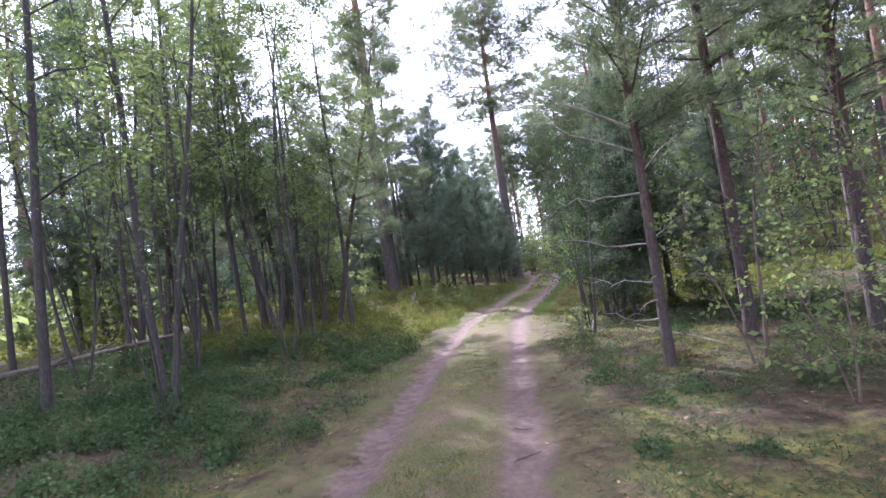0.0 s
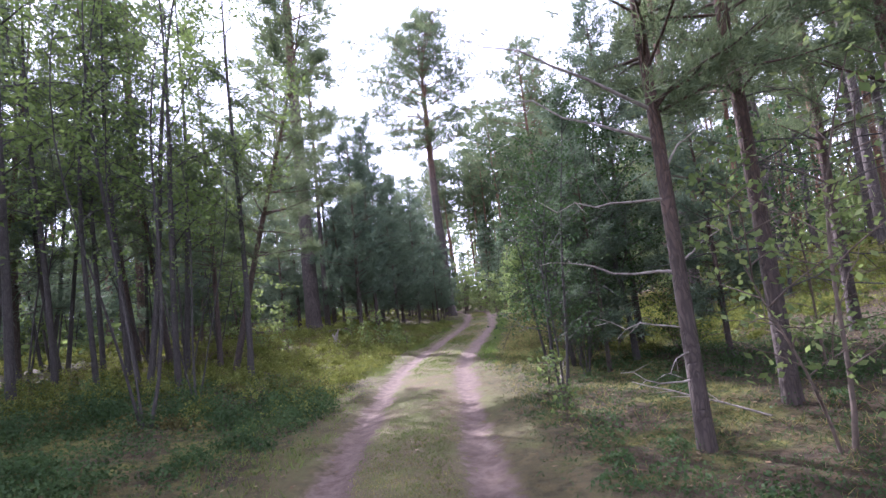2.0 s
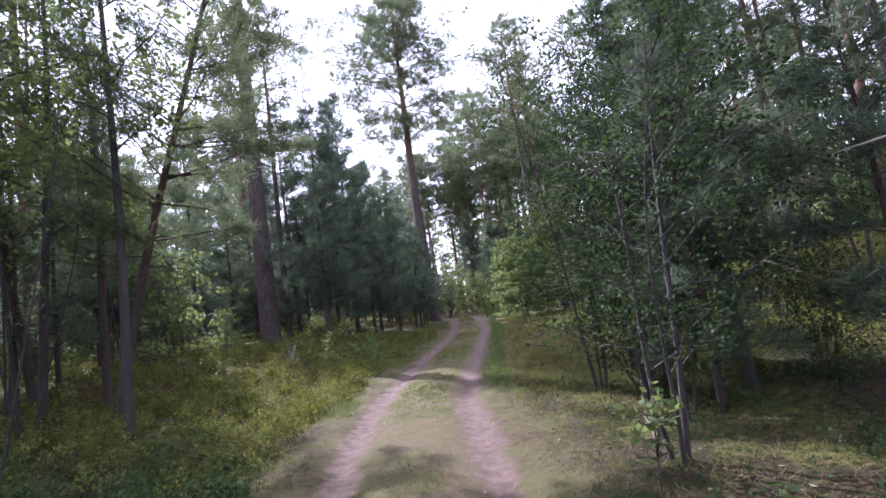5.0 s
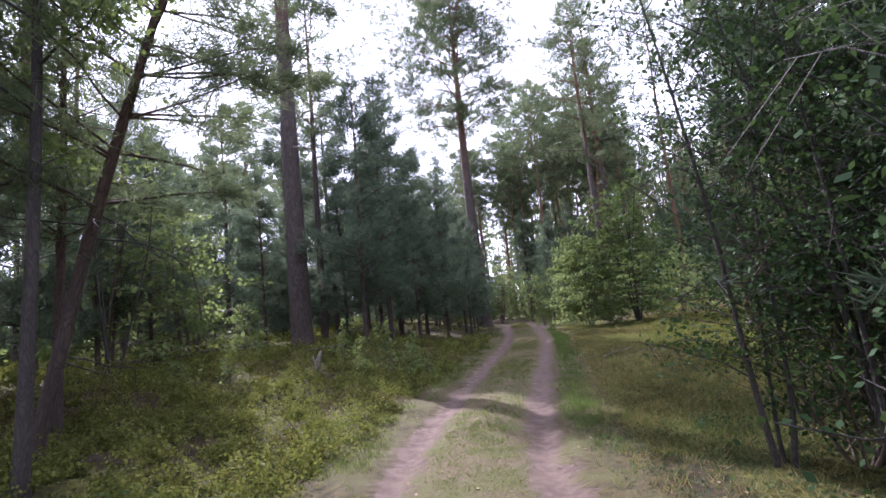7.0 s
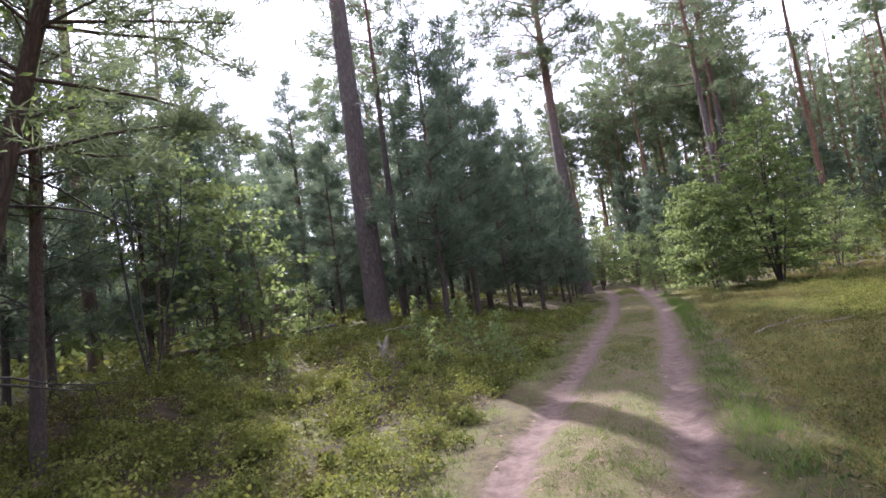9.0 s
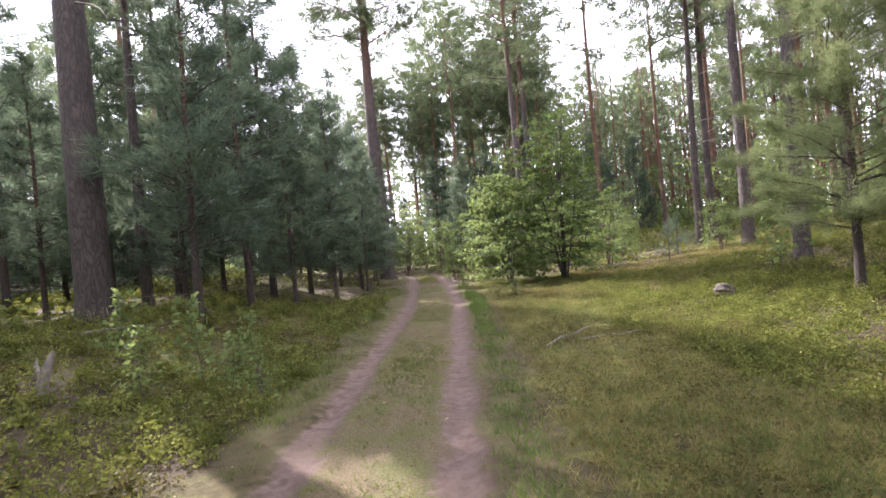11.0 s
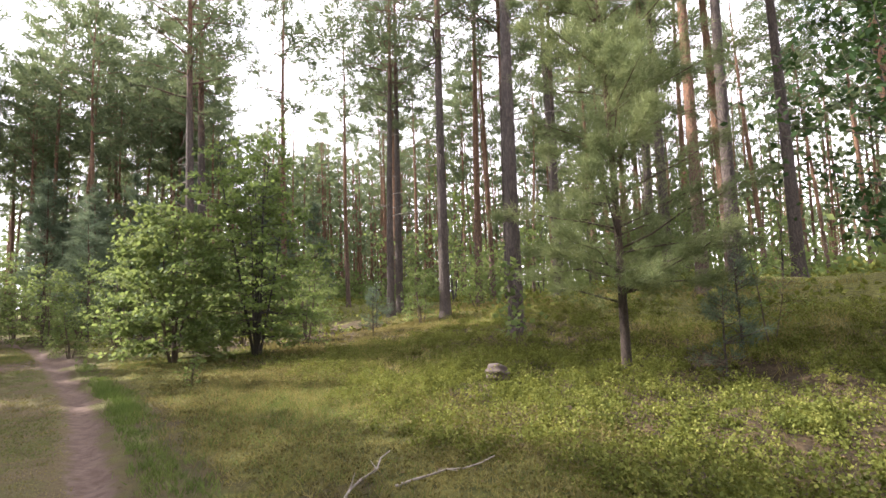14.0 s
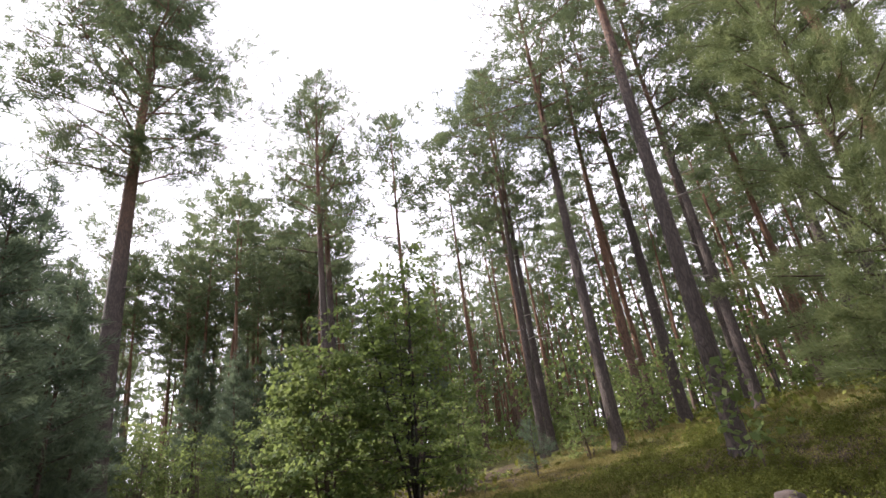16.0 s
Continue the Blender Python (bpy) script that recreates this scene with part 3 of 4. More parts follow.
TALL = [
    lambda: tall_pine("pine_tree", 11, 21.0, 0.245, 11.0, 3.3, 34, 34, 0.32, count=13, apart=True),
    lambda: tall_pine("pine_tree", 12, 20.0, 0.215, 9.6, 2.9, 34, 32, 0.32, count=13, apart=True),
    lambda: tall_pine("pine_tree", 13, 22.0, 0.255, 11.6, 3.5, 36, 34, 0.32, count=13, apart=True),
    lambda: tall_pine("pine_tree", 14, 19.0, 0.18, 8.6, 2.7, 32, 32, 0.32, count=13, apart=True),
    lambda: tall_pine("pine_tree", 15, 21.5, 0.205, 12.2, 3.1, 32, 34, 0.32, count=13, apart=True),
]
FAR_TALL = [
    lambda: tall_pine("pine_tree", 16, 21.0, 0.175, 11.4, 3.1, 27, 22, 0.46, 3, 0.15, count=8),
    lambda: tall_pine("pine_tree", 17, 20.0, 0.14, 10.4, 2.7, 27, 22, 0.46, 3, 0.2, count=8),
    lambda: tall_pine("pine_tree", 18, 22.0, 0.185, 12.6, 3.2, 27, 23, 0.46, 3, 0.15, count=8),
    lambda: tall_pine("pine_tree", 19, 18.5, 0.13, 9.2, 2.5, 27, 22, 0.46, 3, 0.2, count=8),
    lambda: tall_pine("pine_tree", 20, 21.5, 0.155, 11.8, 2.9, 27, 22, 0.46, 3, 0.25, count=8),
]
YOUNG = [
    lambda: young_pine("young_pine", 21, 8.5, 0.085, 1.45, 1.9, 0.4, 0.32, 1.5, top_power=0.75, dead=TWIG),
    lambda: young_pine("young_pine", 22, 9.5, 0.095, 1.9, 1.9, 0.5, 0.32, 1.5, top_power=0.72, dead=TWIG),
    lambda: young_pine("young_pine", 23, 6.5, 0.065, 0.9, 1.6, 0.3, 0.30, 1.6, top_power=0.75, dead=TWIG),
]
FAR_YOUNG = [
    lambda: young_pine("young_pine", 24, 8.0, 0.08, 1.3, 1.8, None, 0.48, 0.6, count=8),
    lambda: young_pine("young_pine", 25, 10.0, 0.10, 2.4, 1.9, None, 0.48, 0.6, count=8),
    lambda: young_pine("young_pine", 26, 5.5, 0.06, 0.5, 1.5, None, 0.44, 0.7, count=8),
]
BIRCH = [
    lambda: slim_tree("slim_birch", 31, 9.5, 0.056, 3.6, 1.3, 1900, leaf=0.05),
    lambda: slim_tree("slim_birch", 32, 8.5, 0.047, 3.0, 1.15, 1500, leaf=0.05, bend=0.3),
    lambda: slim_tree("slim_birch", 33, 10.5, 0.062, 4.2, 1.4, 1900, 2, 0.05, bend=0.25, splay=0.9),
    lambda: slim_tree("slim_birch", 34, 10.0, 0.062, 3.2, 1.9, 5200, 1, 0.055, bend=0.2, label="slim birch with dense bright green crown"),
]
BUSH = [
    lambda: leafy_bush("leafy_bush", 41, 3.2, 1.5, 4, 2700, 0.068, 0.25, label="leafy green bush of many thin stems"),
    lambda: leafy_bush("leafy_bush", 42, 2.2, 1.15, 4, 1900, 0.06, 0.15, label="low leafy green bush at the wood's edge"),
]
FAR_BUSH = [
    lambda: slim_tree("leafy_bush", 43, 3.4, 0.025, 0.2, 1.0, 900, 5, 0.14, TWIG, BUSH_LEAF, 0.15, 1.0, "leafy green bush below the pines", "bush"),
    lambda: slim_tree("leafy_bush", 44, 2.2, 0.018, 0.1, 0.9, 800, 4, 0.12, TWIG, BIRCH_LEAF, 0.12, 0.9, "low green bush below the pines", "bush"),
    lambda: slim_tree("slim_birch", 45, 7.5, 0.05, 1.5, 1.4, 1300, 2, 0.11, DARK_BARK, BIRCH_LEAF, 0.25, 0.8, "slim green birch in the mixed wood", "tree"),
]

# single trees along the track
big = plant("big", lambda: tall_pine("pine_tree", 51, 24.0, 0.32, 11.0, 3.3, 36, 30, 0.40, stubs=6, bend=0.06, label="big old pine with thick dark trunk", apart=True), -2.58, 23.1, turn=40)
high = plant("high", lambda: tall_pine("pine_tree", 52, 22.8, 0.40, 12.2, 4.9, 46, 120, 0.34, 9, 0.26, label="tall lone pine with airy crown", count=13, apart=True), 5.3, 38.2, turn=10, tilt=(0, -1))
rp = plant("rp", lambda: young_pine("pine_tree", 53, 10.5, 0.074, 3.1, 1.9, None, 0.20, 2.7, 0.06, "pine with reddish bark and pale dead lower branches", NEEDLES, 0.6, count=14, apart=True), 2.72, 6.25, turn=0)
for h, az, ln, rise, droop, r in ((2.22, 172, 0.98, 0.04, 0.02, 0.016), (1.56, 165, 1.1, 0.02, -0.22, 0.017), (3.05, 176, 1.75, 0.62, 0.10, 0.020), (2.75, 150, 1.6, 0.55, 0.05, 0.017), (1.05, 170, 0.8, 0.25, 0.1, 0.010), (0.62, 190, 0.75, -0.1, -0.35, 0.010), (0.85, 215, 0.6, 0.1, 0.3, 0.008), (1.60, 20, 0.7, 0.5, 0.0, 0.012), (2.45, 35, 1.2, 0.6, 0.0, 0.014)):
    rng = np.random.default_rng(int(h * 100))
    tb = Tubes()
    lp = limb_path(rng, np.array([0.0, 0.0, h]), radians(az), ln, rise, droop, 7)
    tb.add(lp, np.linspace(r, 0.003, len(lp)), 6)
    for q in range(3, 7):
        tb.add(np.stack([lp[q], lp[q] + np.array([math.cos(radians(az)), math.sin(radians(az)), 0]) * 0.08 + rng.normal(0, 0.09, 3)]), [r * 0.35, 0.0015], 4)
    part("dead_branch", tb.mesh("dead_branch", DEAD_WOOD), rp, "long bare dead branch")
plant("rp2", lambda: young_pine("pine_tree", 54, 11.5, 0.088, 3.3, 1.8, 1.0, 0.20, 2.1, 0.1, "slender pine with dark trunk and thin crown", NEEDLES, 0.6, count=14, apart=True, dead=DARK_BARK), 4.13, 6.84)
plant("rp2", None, 5.34, 6.23, 0.95, 130)
for x, y, k, s, a in ((18.9, 31.1, 3, 1.05, 20), (17.0, 26.7, 1, 1.05, 90), (13.95, 22.2, 4, 1.0, 200), (18.4, 17.6, 3, 1.05, 250), (22.5, 16.2, 4, 1.0, 30), (20.6, 19.8, 3, 1.0, 80), (23.5, 21.0, 1, 0.95, 140),
                      (19.6, 23.4, 3, 0.95, 200), (22.6, 24.6, 4, 0.9, 310), (22.5, 27.0, 0, 1.0, 0), (20.3, 31.8, 3, 1.05, 70), (12.6, 36.5, 1, 1.0, 44), (-2.2, 24.9, 3, 0.72, 10), (15.2, 40.5, 2, 1.02, 120), (17.5, 12.0, 1, 1.02, 60)):
    plant(f"tall{k}", TALL[k], x, y, s, a)
# young pines left of the track, further on
for x, y, k, s, a in ((-0.65, 22.6, 0, 0.98, 0), (0.0, 25.1, 1, 1.0, 50), (-1.5, 25.4, 2, 1.1, 100), (2.2, 28.6, 2, 1.05, 30), (0.3, 28.2, 1, 1.18, 200), (1.4, 29.6, 0, 1.02, 150), (-2.1, 27.3, 1, 1.05, 20),
                      (-4.0, 24.4, 0, 0.7, 80), (-3.8, 27.5, 0, 1.1, 250), (3.3, 31.5, 2, 0.95, 10), (4.2, 33.8, 2, 0.8, 60), (2.6, 33.0, 1, 0.95, 130), (-0.6, 31.0, 0, 1.15, 75), (-6.0, 27.0, 1, 1.0, 210),
                      (-8.9, 27.4, 0, 1.1, 10), (-9.4, 30.0, 2, 1.1, 190), (-5.6, 20.5, 2, 0.9, 300), (-7.5, 22.8, 1, 0.95, 160), (4.4, 36.5, 2, 0.75, 200), (-0.9, 27.0, 2, 1.15, 5), (5.2, 42.2, 0, 0.8, 15), (6.4, 44.6, 2, 1.0, 75), (10.4, 40.6, 2, 0.9, 75), (11.6, 43.5, 0, 0.9, 115), (1.0, 26.6, 2, 1.1, 95), (3.4, 30.2, 2, 0.85, 280), (3.4, 40.0, 0, 1.0, 0)):
    plant(f"young{k}", YOUNG[k], x, y, s, a)
for x, y, k, s, a in ((-10.6, 14.0, 1, 1.0, 300), (-12.5, 11.0, 1, 1.1, 160), (-8.3, 15.0, 0, 1.0, 20), (-9.8, 9.2, 0, 0.95, 240)):
    plant(f"young{k}", YOUNG[k], x, y, s, a)
behind = np.random.default_rng(30)
for _ in range(14):
    plant("faryoung2", FAR_YOUNG[2], behind.uniform(-9, 3.6), behind.uniform(32.5, 41), behind.uniform(0.8, 1.25), behind.uniform(0, 360), group="young pines of the wood")
# slim broad-leaved stems on the left bank
for x, y, k, s, a in ((-4.9, 5.9, 3, 0.95, 10), (-5.4, 10.4, 3, 1.05, 210), (-7.9, 8.8, 0, 1.0, 70), (-3.9, 6.7, 2, 1.0, 150), (-5.5, 11.6, 0, 0.95, 200), (-4.8, 11.5, 1, 1.0, 260), (-4.05, 11.5, 2, 0.92, 20), (-3.4, 11.25, 3, 0.92, 320),
                      (-2.42, 12.05, 3, 0.95, 100), (-4.0, 13.3, 3, 1.0, 40), (-4.7, 12.4, 0, 1.05, 130), (-6.8, 14.1, 2, 1.05, 220), (-5.5, 13.1, 1, 1.1, 300), (-6.3, 9.6, 1, 1.1, 30), (-7.2, 11.4, 0, 1.0, 77),
                      (-5.9, 16.0, 1, 1.0, 99), (-8.6, 16.5, 2, 1.0, 11), (-6.9, 6.6, 0, 1.05, 140), (-5.2, 9.0, 1, 0.9, 205)):
    plant(f"birch{k}", BIRCH[k], x, y, s, a, (random.uniform(-2, 2), random.uniform(-2, 3)))
# Unseen birches beside and behind the start, added to shade the ground there
for x, y, s, a in ((-3.7, 1.4, 1.0, 30), (-4.9, 3.0, 1.05, 140), (-2.9, -1.6, 1.0, 250), (-3.8, -4.2, 1.0, 330), (2.4, -4.0, 1.0, 80)):
    plant("birch3", None, x, y, s, a)
# darker pines close to the left edge, passed half way
plant("lean", lambda: young_pine("pine_tree", 55, 9.6, 0.070, 2.5, 2.1, 0.9, 0.20, 3.2, 0.16, "dark thin pine leaning over the bank", NEEDLES, 0.55, count=14, apart=True, dead=DARK_BARK), -2.95, 12.9, tilt=(-2, 12))
for x, y, s, a in ((-3.6, 14.2, 0.75, 90), (-4.8, 14.6, 0.85, 200)):
    plant("rp2", None, x, y, s, a, (-2, 6))
for x, y, s, a in ((-5.4, 14.4, 0.95, 250), (-7.6, 13.2, 1.0, 40)):
    plant("lean", None, x, y, s, a, (random.uniform(-3, 3), random.uniform(2, 8)))
for x, y, k, s, a in ((-5.2, 16.0, 2, 0.8, 45), (-5.6, 18.4, 2, 0.85, 145)):
    plant(f"young{k}", YOUNG[k], x, y, s, a)
plant("thin", lambda: slim_tree("thin_sapling", 35, 6.5, 0.026, 2.2, 0.8, 620, 3, 0.05, DARK_BARK, BIRCH_LEAF, 0.3, 0.9, "thicket of thin dark leaning stems", "sapling"), -3.1, 9.3)
for x, y, s, a in ((-4.3, 8.2, 1.0, 60), (-5.6, 7.4, 1.1, 150), (-6.4, 12.3, 1.0, 210), (-3.7, 12.4, 0.9, 270), (-5.0, 14.2, 1.05, 330), (-7.4, 9.9, 1.1, 20), (-2.9, 10.6, 0.75, 100), (-6.0, 5.2, 1.0, 190), (-4.4, 16.8, 0.9, 250), (-8.2, 13.0, 1.15, 310), (-3.3, 5.6, 0.7, 40)):
    plant("thin", None, x, y, s, a, (random.uniform(-5, 5), random.uniform(-5, 5)), group="thin stems on the bank")
# right of the track, at the start: saplings, a small oak, leafy young trees
plant("oak", lambda: slim_tree("small_oak", 61, 4.2, 0.06, 1.0, 1.5, 3600, 1, 0.045, DARK_BARK, OAK_LEAF, 0.15, 0.6, "small oak with dark green leaves", "oak tree"), 4.46, 10.5)
plant("oak", None, 5.07, 12.2, 0.8, 120)
plant("sapr", lambda: slim_tree("leafy_sapling", 62, 4.6, 0.026, 0.8, 1.0, 4600, 3, 0.030, DARK_BARK, OAK_LEAF, 0.15, 0.5, "leafy sapling with several thin stems", "sapling"), 2.55, 9.1)
for x, y, s, a in ((3.5, 10.9, 1.0, 80), (3.3, 11.7, 1.0, 170), (3.9, 11.3, 1.15, 260), (4.2, 12.5, 0.7, 30), (3.3, 10.0, 0.6, 300)):
    plant("sapr", None, x, y, s, a)
plant("dark", lambda: slim_tree("leafy_bush", 70, 2.3, 0.018, 0.1, 0.8, 3600, 5, 0.036, TWIG, OAK_LEAF, 0.15, 0.7, "low dark bush under the roadside trees", "bush"), 3.75, 11.5)
for x, y, s, a in ((4.6, 12.1, 0.9, 80), (5.3, 10.4, 0.8, 260)):
    plant("dark", None, x, y, s, a)
plant("sapl", lambda: slim_tree("bright_sapling", 63, 3.6, 0.02, 0.7, 0.8, 650, 2, 0.055, TWIG, BUSH_LEAF, 0.2, 0.4, "thin sapling with bright sunlit leaves", "sapling"), 3.47, 5.66)
for x, y, s, a in ((4.4, 4.6, 1.05, 100), (5.6, 7.8, 0.9, 200), (3.2, 4.0, 0.6, 20)):
    plant("sapl", None, x, y, s, a)
for x, y, k, s, a in ((5.6, 9.6, 2, 0.75, 60), (3.75, 10.1, 2, 0.62, 140), (5.2, 11.6, 1, 0.8, 260), (4.4, 12.0, 0, 0.7, 80), (8.6, 6.4, 2, 0.7, 30), (7.4, 3.6, 2, 0.6, 190)):
    plant(f"young{k}", YOUNG[k], x, y, s, a)
# The last four stand out of view, added to keep sky light off the verge
for x, y, s, a in ((7.4, 5.2, 1.0, 40), (9.6, 7.4, 1.1, 190), (6.0, 3.6, 0.95, 300), (8.2, 9.8, 1.05, 140), (4.2, 1.2, 0.95, 15), (5.9, 0.3, 1.05, 100), (3.4, -1.4, 1.0, 230), (7.6, 1.6, 1.0, 310)):
    plant("rp2", None, x, y, s, a)
# the clearing: two broad bushes, a young pine, small saplings
plant("broad", lambda: leafy_bush("leafy_bush", 64, 4.6, 2.2, 6, 9500, 0.095, 0.22, label="broad sunlit yellow-green bush beside the track"), 8.5, 29.0)
plant("broad2", lambda: leafy_bush("leafy_bush", 65, 6.1, 2.5, 7, 12500, 0.080, 0.40, DARK_BARK, BIRCH_LEAF, label="broad bluish-green birch bush in the clearing"), 10.0, 27.7)
# The glade pine's sunlit look comes partly from its lighter needle colour
plant("glade", lambda: young_pine("young_pine", 66, 8.6, 0.078, 1.15, 2.35, None, 0.19, 4.4, 0.08, "airy young pine standing in bilberry", NEEDLES_LIT_TINT, 0.5, count=20, apart=True), 10.55, 18.45, turn=30)
plant("tinypine", lambda: young_pine("pine_sapling", 67, 1.35, 0.022, 0.25, 0.62, None, 0.15, 1.3, 0.02, "small pine sapling with long soft needles"), 10.85, 17.1)
for x, y, s in ((12.2, 17.0, 1.2), (9.2, 31.6, 1.3), (16.0, 29.2, 1.3), (14.6, 28.0, 1.1)):
    plant("tinypine", None, x, y, s, x * 50)
plant("leafsap", lambda: slim_tree("leafy_sapling", 68, 2.0, 0.014, 0.35, 0.55, 170, 1, 0.12, TWIG, BUSH_LEAF, 0.1, 0.3, "thin sapling with few large pale leaves", "sapling"), 12.1, 21.2)
for x, y, s, a in ((-0.4, 18.3, 0.45, 20), (0.1, 18.9, 0.6, 120), (0.5, 18.4, 0.4, 250), (-0.9, 19.2, 0.5, 310), (0.7, 19.3, 0.45, 70)):
    plant("leafsap", None, x, y, s, a)
plant("oakr", lambda: slim_tree("small_oak", 69, 5.4, 0.05, 1.7, 1.5, 2600, 2, 0.085, DARK_BARK, OAK_LEAF, 0.2, 0.7, "dark green young oak in full leaf", "oak tree"), 11.5, 14.7)
plant("sapl", None, 12.4, 16.6, 0.7, 66)
for x, y, k, s, a in ((13.0, 29.5, 0, 0.9, 20), (11.6, 31.0, 0, 1.0, 130), (14.9, 31.5, 1, 1.0, 200), (16.6, 27.5, 1, 0.9, 20), (6.9, 41.0, 0, 1.0, 10), (9.8, 36.0, 0, 1.1, 80), (8.6, 39.5, 1, 1.4, 150), (5.9, 44.0, 0, 1.2, 290),
                      (10.5, 42.0, 0, 1.2, 33), (13.0, 36.5, 1, 1.3, 100), (3.6, 37.0, 1, 1.2, 12), (-4.6, 20.2, 1, 1.7, 60), (-5.4, 18.4, 0, 1.35, 20), (-3.2, 19.6, 1, 0.6, 260), (-6.2, 24.6, 0, 0.9, 40), (7.6, 33.2, 1, 0.7, 60), (7.9, 45.5, 0, 1.2, 15), (9.3, 46.5, 0, 1.0, 105), (6.6, 47.0, 0, 1.3, 205), (8.4, 48.5, 0, 1.5, 305), (5.0, 46.5, 0, 1.1, 55), (10.8, 45.0, 1, 1.4, 155), (12.0, 39.0, 1, 1.2, 10)):
    plant(f"bush{k}", BUSH[k], x, y, s, a)

slope = np.random.default_rng(31)
for _ in range(14):
    q = int(slope.integers(0, 3))
    plant(f"farbush{q}", FAR_BUSH[q], slope.uniform(19.5, 30), slope.uniform(10, 26), slope.uniform(0.5, 0.9), slope.uniform(0, 360), group="bushes of the wood")

# closer stand where the track bends away
bend = np.random.default_rng(29)
for _ in range(25):
    k = int(bend.integers(0, len(FAR_TALL)))
    plant(f"fartall{k}", FAR_TALL[k], bend.uniform(7, 26), bend.uniform(49, 64), bend.uniform(0.68, 0.9), bend.uniform(0, 360), group="pines of the wood")
for _ in range(14):
    k = int(bend.integers(0, 3))
    plant(f"young{k}", YOUNG[k], bend.uniform(10.5, 24), bend.uniform(43, 54), bend.uniform(0.6, 0.95), bend.uniform(0, 360))

# the pine wood beyond, thinned where the track and the clearing lie open
wood = np.random.default_rng(5)
placed = []
for _ in range(5200):
    x, y = wood.uniform(-40, 66), wood.uniform(-12, 92)
    u = x - float(middle(y))
    if 0 <= y < 44 and -9 < u < 14.0 and not (y > 38 and u > 3.5) or y < 0 and abs(u) < 4 or 44 <= y < 50 and abs(u) < 2.5:
        continue
    if x < -8 and y < 40 and wood.random() < 0.6:
        continue
    lie = (x - 0.5) / max(1, y - 8)
    low = y > 36 and -0.13 < lie < 0.125
    if low and (y < 46 or abs(u) < 2.5):
        continue
    gap = 2.8 if x > 8 else 3.6
    if any((x - a) ** 2 + (y - b) ** 2 < gap * gap for a, b in placed) or len(placed) >= 260:
        continue
    placed.append((x, y))
    k = int(wood.integers(0, 5))
    plant(f"fartall{k}", FAR_TALL[k], x, y, wood.uniform(0.5, 0.66) if low else wood.uniform(0.68, 0.85) if y > 36 and 0 < lie < 0.22 else wood.uniform(0.86, 1.1), wood.uniform(0, 360), (wood.uniform(-2, 2), wood.uniform(-2, 2)), group="pines of the wood")
for _ in range(235):
    if _ < 60:
        x, y, k = wood.uniform(-30, -7.5), wood.uniform(-2, 50), 0
    elif _ < 90:
        x, y, k = wood.uniform(-24, -7.5), wood.uniform(2, 45), 1
    elif _ < 140:
        x, y, k = wood.uniform(14, 62), wood.uniform(18, 75), 1
    elif _ < 155:
        x, y, k = wood.uniform(10, 28), wood.uniform(-6, 10), 0
    elif _ < 170:
        x, y, k = wood.uniform(-6, 18), wood.uniform(46, 66), 0
    else:
        x, y, k = wood.uniform(-22, 3), wood.uniform(30, 62), int(_ % 2)
        if _ >= 215:
            x, y = wood.uniform(9, 32), wood.uniform(42, 62)
    u = x - float(middle(y))
    if -7 < u < 6 and y < (30 if _ >= 170 else 46) or -3.5 < u < 4 and y < 46:
        continue
    q = int(wood.integers(0, 3))
    if k == 0:
        plant(f"faryoung{q}", FAR_YOUNG[q], x, y, wood.uniform(0.8, 1.2), wood.uniform(0, 360), group="young pines of the wood")
    else:
        plant(f"farbush{q}", FAR_BUSH[q], x, y, wood.uniform(0.7, 1.25), wood.uniform(0, 360), group="bushes of the wood")


def far_woods():
    """The wood's far edge all round, past where single trees can be told apart."""
    rng = np.random.default_rng(6)
    n = 2000
    az = rng.uniform(0, 6.283, n)
    d = rng.uniform(92, 125, n)
    top = 15 + 4 * np.sin(az * 23) + 3 * np.sin(az * 61 + 1)
    c = np.stack([8 + d * np.cos(az), 25 + d * np.sin(az), top * rng.uniform(0.02, 1.0, n) ** 0.8], -1)
    at = (c[:, None] + rng.normal(0, 1, (n, 20, 3)) * np.array([1.5, 1.5, 1.1])).reshape(-1, 3)
    v, f = leaves(rng, at, np.full(len(at), 0.75), 0.3)
    tagged(new("far_woods", mesh_of("far_woods", v, [f], NEEDLES)), "far edge of the pine wood", "woods", "", "stuff")


def brushwood():
    """Low brush that closes the view between the far trunks."""
    rng = np.random.default_rng(7)
    n = 3000
    x, y = rng.uniform(-50, 78, n), rng.uniform(8, 96, n)
    u = x - middle(y)
    ok = ((u < -16) | (u > 24) | (y > 46)) & (np.abs(u - 1) > 2.5)
    x, y = x[ok], y[ok]
    top = rng.uniform(0.5, 3.8, len(x))
    c = np.stack([x, y, ground_z(x, y) + top * 0.45], -1)
    k = rng.normal(0, 1, (len(x), 16, 3)) * np.stack([top * 0.35, top * 0.35, top * 0.3], -1)[:, None]
    at = (c[:, None] + k).reshape(-1, 3)
    v, f = leaves(rng, at, np.full(len(at), 0.3), 0.35)
    tagged(new("brushwood", mesh_of("brushwood", v, [f], BUSH_LEAF)), "low green brush among the far pines", "brush", "", "stuff")


